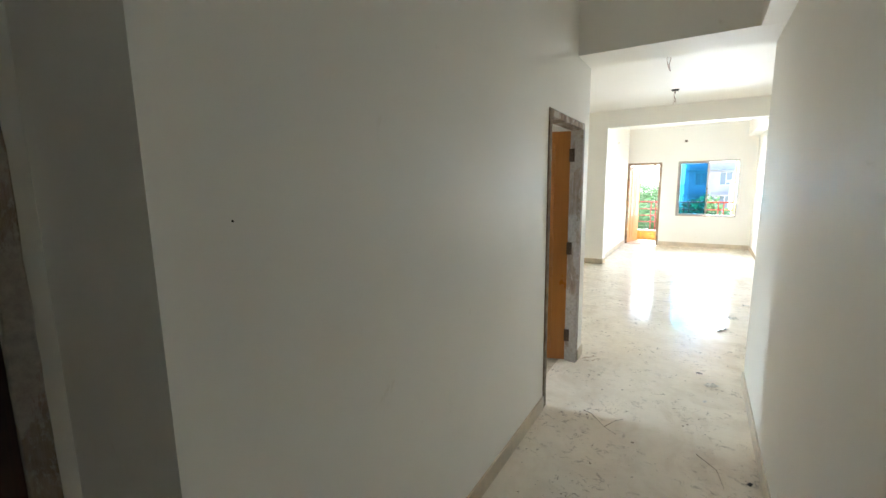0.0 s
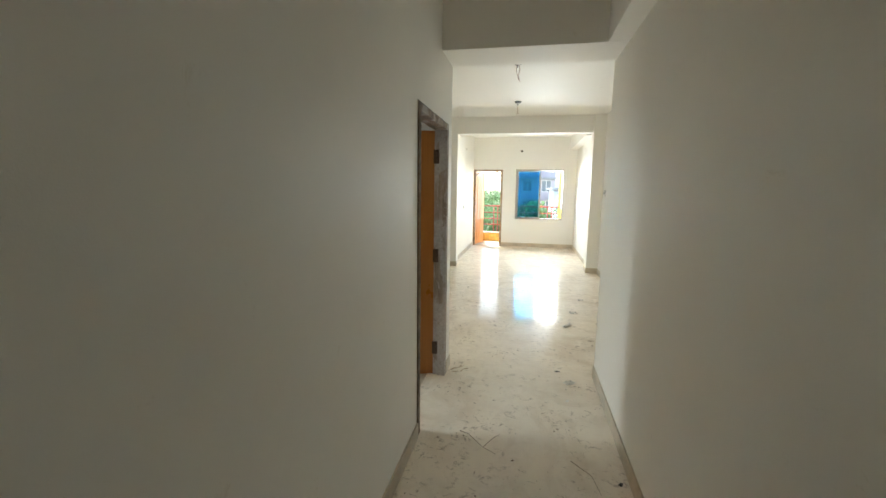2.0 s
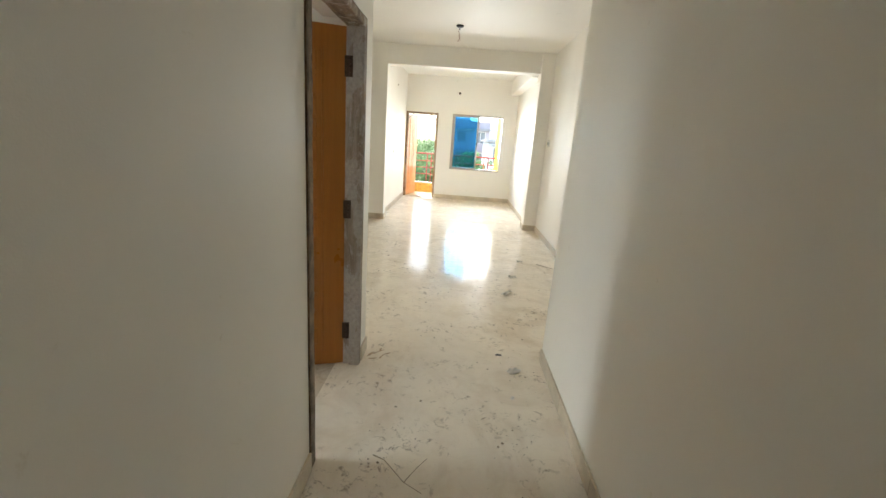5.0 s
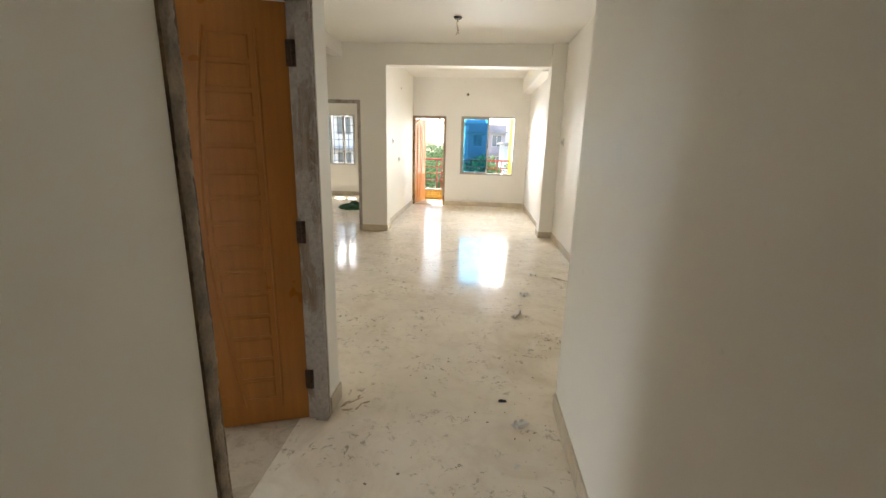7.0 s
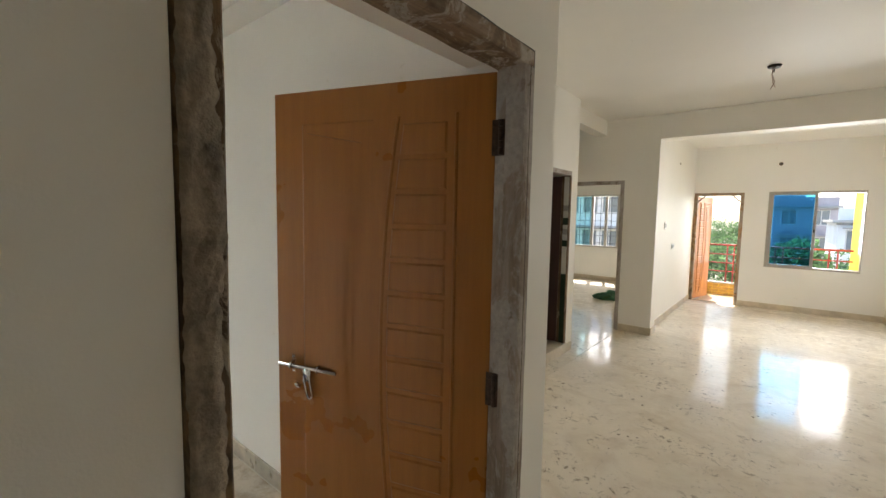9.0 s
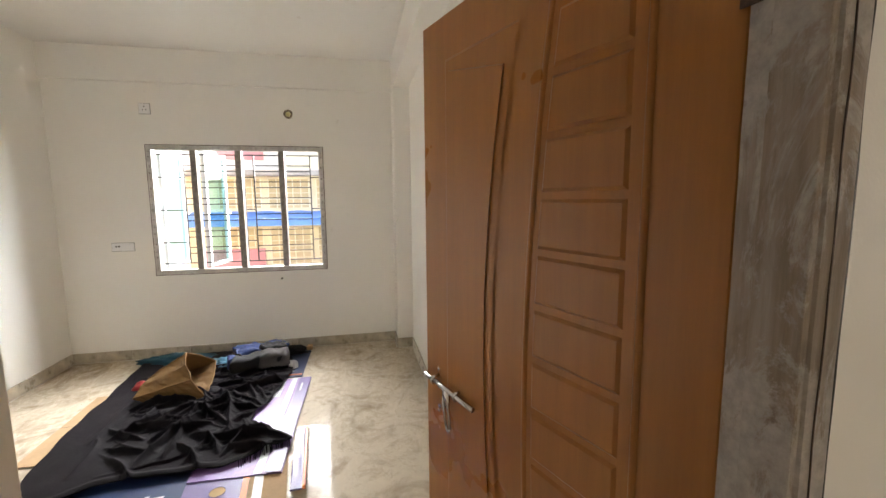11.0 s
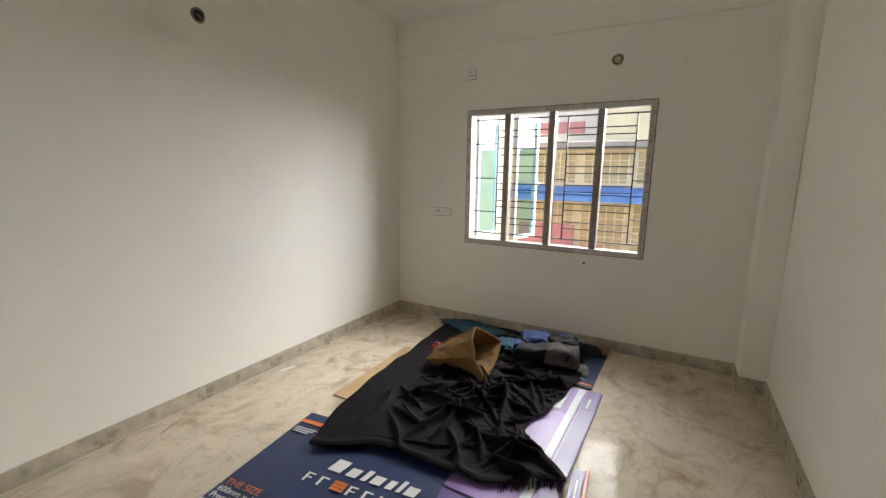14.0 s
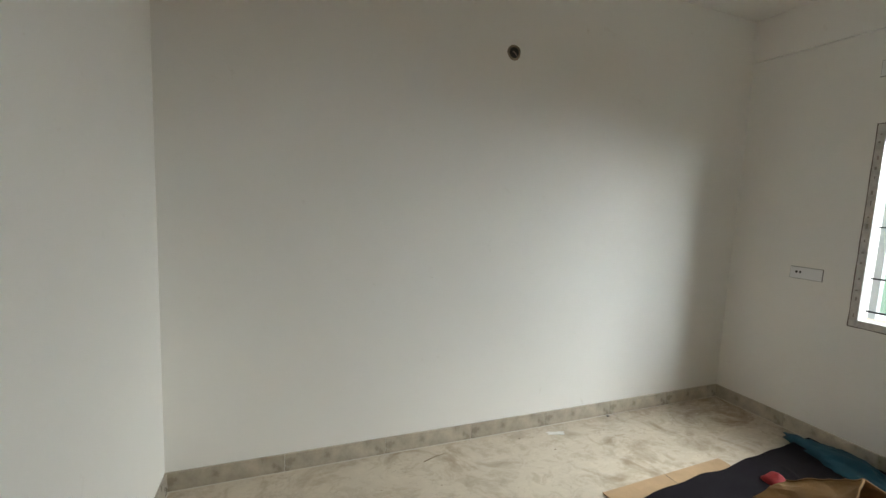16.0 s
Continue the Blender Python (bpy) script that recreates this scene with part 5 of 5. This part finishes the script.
solid("folded_jersey", lump(Matrix(), 0.12, 0.30, 0.075, 11.0, 0.55, 60, 28), TEAL_CLOTH, "dark teal jersey heaped by the wall", "clothing", kind="", smooth=True, at=pose(-4.10, 1.68, 0.02, 0, 0, -8))
solid("folded_shirt", lump(Matrix(), 0.10, 0.13, 0.09, 14.0, 0.55, 48, 24), SKY_CLOTH, "faded blue shirt folded on the blanket", "clothing", kind="", smooth=True, at=pose(-3.82, 2.06, 0.02, 0, 0, 15))
solid("black_trousers", lump(Matrix(), 0.13, 0.40, 0.06, 17.0, 0.6, 70, 26), BLACK_CLOTH, "black trousers crumpled against the wall", "clothing", kind="", smooth=True, at=pose(-4.10, 2.25, 0.02, 0, 0, 4))
solid("red_pouch", lump(Matrix(), 0.045, 0.06, 0.075, 19.0, 0.25, 20, 12), RED_CLOTH, "small red pouch behind the tan bag", "pouch", kind="", smooth=True, at=pose(-3.50, 1.58, 0.02, 0, 0, 0))
solid("dark_cloth", lump(Matrix(), 0.09, 0.07, 0.035, 23.0, 0.25, 20, 12), BLANKET, "small dark folded cloth on the blanket", "cloth", kind="", smooth=True, at=pose(-3.30, 2.17, 0.03, 0, 0, 20))


# ---------------------------------------------------------------- litter on the floors
def scrap(name, m, w, d, material, label, seed, lift=0.012):
    fn = lambda u, v: ((u - 0.5) * w * (1 + 0.3 * noise.noise(Vector((v * 3, seed, 0)))), (v - 0.5) * d * (1 + 0.3 * noise.noise(Vector((u * 3, seed, 4)))), 0.003 + lift * abs(noise.noise(Vector((u * 2.5, v * 2.5, seed)))))
    return solid(name, sheet(fn, 8, 6, 0.0012), material, label, "litter", kind="", at=m, group="floor litter")


def twig(pts, r, label):
    return solid("dry_twig", tube(bmesh.new(), pts, r * 0.75, 6, 0.5), TWIG, label, "litter", kind="", group="floor litter")


scrap("torn_wrapper", pose(-2.655, 0.744, 0.002, 0, 0, 75), 0.035, 0.11, PAPER, "torn silver-white wrapper on the bedroom floor", 1.0, 0.006)
twig([(0.11, 3.03, 0.006), (0.17, 2.99, 0.018), (0.276, 2.877, 0.010), (0.36, 2.825, 0.010)], 0.0038, "long dry bent twig on the corridor floor")
twig([(0.276, 2.877, 0.010), (0.33, 2.95, 0.030), (0.37, 3.03, 0.012)], 0.0032, "short dry twig on the corridor floor")
twig([(0.80, 2.86, 0.005), (0.90, 2.74, 0.012), (0.93, 2.60, 0.005)], 0.003, "thin dry twig by the corridor wall")
scrap("plastic_scrap", pose(0.89, 3.904, 0.001, 0, 0, 30), 0.10, 0.055, PAPER, "shiny white plastic scrap on the floor", 2.0, 0.03)
scrap("plastic_scrap", pose(0.846, 3.592, 0.001, 0, 0, 70), 0.03, 0.02, PAPER, "tiny white plastic scrap on the floor", 2.6, 0.01)
scrap("black_chip", pose(0.808, 4.113, 0.001, 0, 0, 10), 0.045, 0.02, BLACK, "small black chip on the floor", 3.0)
scrap("black_chip", pose(1.05, 2.71, 0.001, 0, 0, 60), 0.030, 0.018, BLACK, "small black chip by the corridor skirting", 3.5)
scrap("dry_leaf", pose(1.012, 5.438, 0.001, 0, 0, 55), 0.17, 0.05, PAPER, "crumpled pale strip of packing on the hall floor", 4.0, 0.045)
scrap("dry_leaf", pose(1.135, 5.967, 0.001, 0, 0, 20), 0.09, 0.06, PAPER, "crumpled pale scrap on the hall floor", 5.0, 0.035)
scrap("dry_leaf", pose(1.308, 6.658, 0.001, 0, 0, 0), 0.07, 0.05, PAPER, "small crumpled scrap on the hall floor", 6.0, 0.03)
twig([(1.52, 6.60, 0.004), (1.62, 6.50, 0.010), (1.72, 6.44, 0.004)], 0.005, "short dry twig on the hall floor")
twig([(-1.72, 0.78, 0.004), (-1.80, 0.755, 0.008), (-1.86, 0.74, 0.004)], 0.004, "dry twig on the bedroom floor")
scrap("black_chip", pose(-3.17, 0.66, 0.001), 0.025, 0.02, BLACK, "small black chip by the bedroom skirting", 8.0)


def smear(bm, x, y, length, width, turn, seed):
    """A thin dried streak of mud with a ragged outline."""
    n = 18
    ring = []
    for k in range(n):
        a = 2 * math.pi * k / n
        f = 0.75 + 0.5 * noise.noise(Vector((math.cos(a) * 1.6, math.sin(a) * 1.6, seed)))
        u, v = math.cos(a) * length * f, math.sin(a) * width * f
        ring.append((x + u * math.cos(turn) - v * math.sin(turn), y + u * math.sin(turn) + v * math.cos(turn)))
    lo = [bm.verts.new((*p, 0.0002)) for p in ring]
    hi = [bm.verts.new((x + (p[0] - x) * 0.8, y + (p[1] - y) * 0.8, 0.0012)) for p in ring]
    for k in range(n):
        bm.faces.new((lo[k], lo[(k + 1) % n], hi[(k + 1) % n], hi[k]))
    bm.faces.new(hi)


mud = bmesh.new()
for k, (x, y, ln, wd, tn) in enumerate(((-0.10, 3.99, 0.055, 0.012, 1.1), (-0.06, 4.02, 0.070, 0.010, 0.8), (-0.02, 3.97, 0.050, 0.009, 1.3), (-0.08, 3.93, 0.040, 0.014, 0.3), (0.01, 4.01, 0.035, 0.008, 0.6), (-0.045, 4.06, 0.030, 0.007, 1.5))):
    smear(mud, x, y, ln, wd, tn, k * 3.7)
solid("mud_smear", mud, STAIN, "dried brown mud smeared at the foot of the door frame", "debris", kind="")
bits = bmesh.new()
rnd = random.Random(11)


def crumb(bm, x, y, s):
    n = 6
    top = bm.verts.new((x + rnd.uniform(-0.3, 0.3) * s, y + rnd.uniform(-0.3, 0.3) * s, s * rnd.uniform(0.25, 0.5)))
    e = rnd.uniform(0.4, 1.0)
    ang = rnd.uniform(0, math.pi)
    ring = []
    for k in range(n):
        a = 2 * math.pi * k / n
        r = s * rnd.uniform(0.5, 1.1)
        px, py = r * math.cos(a), r * e * math.sin(a)
        ring.append(bm.verts.new((x + px * math.cos(ang) - py * math.sin(ang), y + px * math.sin(ang) + py * math.cos(ang), 0.0012)))
    for k in range(n):
        bm.faces.new((ring[k], ring[(k + 1) % n], top))


def scatter(n, x0, x1, y0, y1, smin, smax, cluster=0.5):
    for _ in range(n):
        x, y = rnd.uniform(x0, x1), rnd.uniform(y0, y1)
        if noise.noise(Vector((x * 1.8, y * 1.8, 7))) < rnd.uniform(-0.6, 0.35) * cluster:
            continue
        s = smin + (smax - smin) * rnd.random() ** 3
        crumb(bits, x, y, s)


scatter(300, -0.1, 1.05, 0.8, 4.2, 0.0025, 0.013)
scatter(420, -1.3, 1.8, 4.2, 8.8, 0.003, 0.016)
scatter(200, -0.8, 1.7, 8.8, 12.1, 0.004, 0.016)
scatter(70, -4.1, -0.5, 0.68, 1.32, 0.002, 0.009)
solid("mud_crumbs", bits, MUD, "dried mud crumbs scattered over the floor", "debris", kind="stuff")
solid("net_heap", lump(Matrix(), 0.24, 0.16, 0.13, 31.0, 0.5, 30, 14), GREEN_CLOTH, "green net cloth heaped on the far room's floor", "cloth", kind="", at=pose(-2.12, 11.1, 0.0, 0, 0, 20))


# ---------------------------------------------------------------- balcony
solid("floor_balcony", box(bmesh.new(), -1.09, 1.9, YW + 0.13, 13.52, -0.17, -0.012), SKIRT, "pale sunlit balcony floor", "floor")
curb = thing("balcony_curb", (0.3, 13.44, -0.012), "ochre stone-clad balcony curb with pale coping", "balcony curb", kind="structure")
part("core", boxed(-1.31, 1.2, -0.05, 0.06, 0, 0.245, 0.004), YELLOW, curb)
part("coping", boxed(-1.31, 1.2, -0.075, 0.08, 0.245, 0.275, 0.006), CONCRETE, curb, "pale coping")
blk = None
for row in range(4):
    for k in range(8):
        m = pose(-1.31 + k * 0.31 + (0.12 if row % 2 else 0.0), -0.05, 0.003 + row * 0.06)
        if blk is None:
            blk = part("stone", boxed(0, 0.30, -0.014, 0, 0, 0.054, 0.003, 1), OCHRE, curb, at=m)
        elif k < 8 and m.translation.x < 0.9:
            again(blk, curb, m)
rail = thing("balcony_railing", (0.3, 13.44, 0.26), "red oxide iron railing with four horizontal bars", "railing")
for z in (0.235, 0.415, 0.60, 0.80):
    part("rail", tube(bmesh.new(), [(-1.31, 0, z), (1.2, 0, z)], 0.013 if z < 0.7 else 0.019, 8), RED_IRON, rail, smooth=True)
for x in (-1.2, -0.78, -0.66, 0.02, 0.14, 0.82, 0.94):
    part("post", tube(bmesh.new(), [(x, 0, 0.0), (x, 0, 0.80)], 0.014, 8), RED_IRON, rail, smooth=True)
solid("iron_post", boxed(-0.03, 0.03, -0.03, 0.03, 0, 1.26, 0.004), RED_IRON, "tall red oxide iron post on the balcony curb", "post", kind="", at=pose(-0.87, 13.46, 0.262))
wall("wall_balcony_side", "x", 1.447, 1.60, YW + 0.13, 13.90, -0.012, 3.1, material=YELLOW, label="bright yellow exterior wall beside the balcony")


# ---------------------------------------------------------------- the town outside
GZ = -6.5
gm = bmesh.new()
bmesh.ops.create_grid(gm, x_segments=8, y_segments=8, size=1500)
solid("ground", gm, EARTH, "dry earth ground with scrub", "ground", at=pose(0, 0, GZ))


def house(name, m, w, d, h, material, label, storeys, cols, win=(1.1, 1.3), roof=CONCRETE, grille=False):
    """A flat-roofed block; front faces its own -y; windows with frames and sills on front and sides."""
    root = thing(name, m, label, "house")
    part("wall", boxed(-w / 2, w / 2, 0, d, 0, h, 0.02, 1), material, root)
    part("roof", boxed(-w / 2 - 0.25, w / 2 + 0.25, -0.3, d + 0.25, h, h + 0.18, 0.02, 1), roof, root, "flat concrete roof slab")
    part("parapet", boxed(-w / 2, w / 2, 0.0, 0.12, h + 0.18, h + 0.9, 0.01, 1), material, root)
    sh = h / storeys
    ww, wh = win
    for s in range(storeys):
        z = s * sh + sh * 0.36
        part("storey_band", boxed(-w / 2 - 0.06, w / 2 + 0.06, -0.10, 0.0, s * sh + sh - 0.12, s * sh + sh - 0.02), roof, root)
        for c in range(cols):
            x = -w / 2 + w * (c + 0.5) / cols
            wn = part("window", boxed(x - ww / 2, x + ww / 2, -0.03, 0.0, z, z + wh, 0.01, 1), UPVC, root)
            part("pane", boxed(x - ww / 2 + 0.06, x - 0.03, -0.036, -0.03, z + 0.06, z + wh - 0.06), DARK_PANE, wn)
            part("pane", boxed(x + 0.03, x + ww / 2 - 0.06, -0.036, -0.03, z + 0.06, z + wh - 0.06), DARK_PANE, wn)
            part("hood", boxed(x - ww / 2 - 0.15, x + ww / 2 + 0.15, -0.45, 0.0, z + wh + 0.08, z + wh + 0.16), roof, wn)
    return root


house("town_house", pose(1.6, 50, GZ), 4.2, 9, 9.2, HOUSE_GREY, "grey-pink four-storey house beyond the trees", 4, 2)
house("town_house", pose(0.2, 58, GZ), 2.6, 8, 10.4, HOUSE_WHITE, "tall pale concrete house beyond the trees", 4, 1)
house("town_house", pose(5.6, 37, GZ), 5.6, 9, 8.0, HOUSE_WHITE, "white three-storey house with hooded windows", 3, 3)
house("low_house", pose(6.4, 25, GZ), 7.0, 6, 5.5, HOUSE_WHITE, "low white flat-roofed house with blue edge", 2, 4, roof=BLUE_AWNING)
house("town_house", pose(-18, 60, GZ), 10, 9, 7.2, HOUSE_WHITE, "white flat-roofed house far off", 3, 3)
house("town_house", pose(-10.6, 33, GZ), 7, 8, 10.0, HOUSE_WHITE, "white house seen through the far room's window", 4, 5)


def tree(x, y, h, r, seed, label):
    root = thing("tree", (x, y, GZ), label, "tree", "trees outside")
    rnd_ = random.Random(seed)
    tb = tube(bmesh.new(), [(0, 0, 0), (0.1, 0.05, h * 0.35), (-0.05, 0.1, h * 0.62), (0.05, 0, h * 0.85)], 0.19, 8, 0.35)
    limbs = []
    for k in range(7):
        a = rnd_.uniform(0, 6.28)
        z0_ = h * rnd_.uniform(0.4, 0.7)
        e = Vector((math.cos(a) * r * 0.75, math.sin(a) * r * 0.75, z0_ + h * rnd_.uniform(0.08, 0.28)))
        tube(tb, [(0, 0, z0_), e * 0.5 + Vector((0, 0, z0_ * 0.5 + 0.1)), e], 0.07, 6, 0.3)
        limbs.append(e)
    part("trunk", tb, BARK, root)
    verts, faces = [], []
    centres = [(e, r * rnd_.uniform(0.28, 0.5)) for e in limbs] + [(Vector((rnd_.uniform(-0.5, 0.5) * r, rnd_.uniform(-0.5, 0.5) * r, h * rnd_.uniform(0.66, 0.95))), r * rnd_.uniform(0.25, 0.5)) for _ in range(9)]
    for c, cr in centres:
        for _ in range(300):
            d = Vector((rnd_.gauss(0, 1), rnd_.gauss(0, 1), rnd_.gauss(0, 0.8))).normalized() * cr * rnd_.random() ** 0.4
            p = c + d
            s = rnd_.uniform(0.06, 0.15)
            a = Vector((rnd_.gauss(0, 1), rnd_.gauss(0, 1), rnd_.gauss(0, 0.6))).normalized() * s
            b = a.cross(Vector((rnd_.gauss(0, 1), rnd_.gauss(0, 1), rnd_.gauss(0, 1)))).normalized() * s * 0.55
            i = len(verts)
            verts += [p - a, p + b, p + a, p - b]
            faces.append((i, i + 1, i + 2, i + 3))
    me = bpy.data.meshes.new("crown")
    me.from_pydata([tuple(v) for v in verts], [], faces)
    me.materials.append(LEAVES)
    cr_ = new("crown", me)
    cr_.parent = root
    return root


for x, y, h, r, sd in ((-4.6, 30, 6.9, 2.4, 1), (-2.4, 25, 5.3, 2.1, 2), (0.35, 23, 7.5, 1.7, 3), (1.7, 29, 6.4, 2.2, 4), (-6.4, 38, 7.4, 3.0, 5), (-1.9, 37, 6.8, 2.8, 6), (2.6, 20, 4.4, 1.6, 7), (-3.6, 20, 5.0, 1.7, 8), (-8.5, 60, 7.6, 3.4, 9), (-4.4, 62, 7.9, 3.4, 10)):
    tree(x, y, h, r, sd, "leafy green tree below balcony height" if h < 6.5 else "tall leafy green tree before the houses")

# the house across the lane from the bedroom
opp = thing("opposite_house", (-12.0, 3.0, GZ), "cream house with barred openings and a blue awning", "house")
part("wall", boxed(-4, 0, -5.5, 8, 0, 8.70, 0.02, 1), HOUSE_CREAM, opp)
part("ledge", boxed(-0.2, 0.55, -5.5, 8, 8.70, 8.86, 0.02, 1), CONCRETE, opp, "concrete ledge")
part("upper_wall", boxed(-4, -2.5, -5.5, -1.9, 8.86, 10.6, 0.02, 1), HOUSE_WHITE, opp)
part("upper_band", boxed(-2.5, -2.44, -3.9, -2.5, 9.35, 9.70, 0.01, 1), PINK, opp, "pink painted band")
part("upper_wall", boxed(-4, -0.3, -1.7, 8, 8.86, 12.0, 0.02, 1), HOUSE_CREAM, opp)
aw = sheet(lambda u, v: (0.02 + 0.75 * u, -3.9 + 11.9 * v, 7.76 - 0.18 * u + 0.015 * math.sin(v * 90)), 3, 60, 0.03)
part("awning", aw, BLUE_AWNING, opp, "blue sheet awning")
part("awning_valance", boxed(0.74, 0.77, -3.9, 8, 7.40, 7.60, 0.004, 1), BLUE_AWNING, opp, "blue awning edge")
part("balcony_slab", boxed(0, 1.1, -5.5, 8, 5.45, 5.65, 0.01, 1), ROOF_RED, opp, "red oxide balcony slab")
part("pink_panel", boxed(0.05, 0.12, -3.6, -2.1, 5.65, 6.75, 0.01, 1), PINK, opp, "pink painted panel")
for z_lo, z_hi in ((7.85, 8.62), (5.75, 7.30)):
    for k in range(9):
        yy = -3.2 + k * 1.25
        op = part("opening", boxed(0.0, 0.012, yy, yy + 1.05, z_lo, z_hi), OPENING, opp, "barred opening")
        for j in range(6):
            part("bar", boxed(0.02, 0.04, yy + j * 0.21 - 0.012, yy + j * 0.21 + 0.012, z_lo, z_hi), GRILLE_CREAM, op)
        n = int((z_hi - z_lo) / 0.16)
        for j in range(n):
            part("rung", boxed(0.04, 0.055, yy, yy + 1.05, z_lo + 0.08 + j * 0.16 - 0.01, z_lo + 0.08 + j * 0.16 + 0.01), GRILLE_CREAM, op)
solid("red_cloth", sheet(lambda u, v: (0.03 * math.sin(v * 20), v * 0.34, 0.75 * u - 0.03 * math.sin(v * 5)), 10, 16, 0.01), RED_CLOTH, "red cloth hung over the opposite balcony", "laundry", kind="", smooth=True, at=pose(-10.86, 1.35, -0.86))
solid("pink_cloth", sheet(lambda u, v: (0.03 * math.sin(v * 17), v * 0.30, 0.55 * u - 0.03 * math.sin(v * 6)), 10, 16, 0.01), PINK, "faded pink cloth hung over the opposite balcony", "laundry", kind="", smooth=True, at=pose(-10.86, 1.78, -0.86))
solid("grey_cloth", sheet(lambda u, v: (0.03 * math.sin(v * 15), v * 0.62, 0.42 * u - 0.04 * math.sin(v * 4)), 10, 16, 0.01), SILVER, "grey-blue cloth hung over the opposite balcony", "laundry", kind="", smooth=True, at=pose(-10.86, 2.35, -0.86))
house("side_house", pose(-7.9, -1.75, GZ, 0, 0, 135), 4.6, 2.5, 10.5, HOUSE_PEACH, "peach plastered house across the lane", 2, 1, (0.7, 0.6), roof=HOUSE_WHITE)
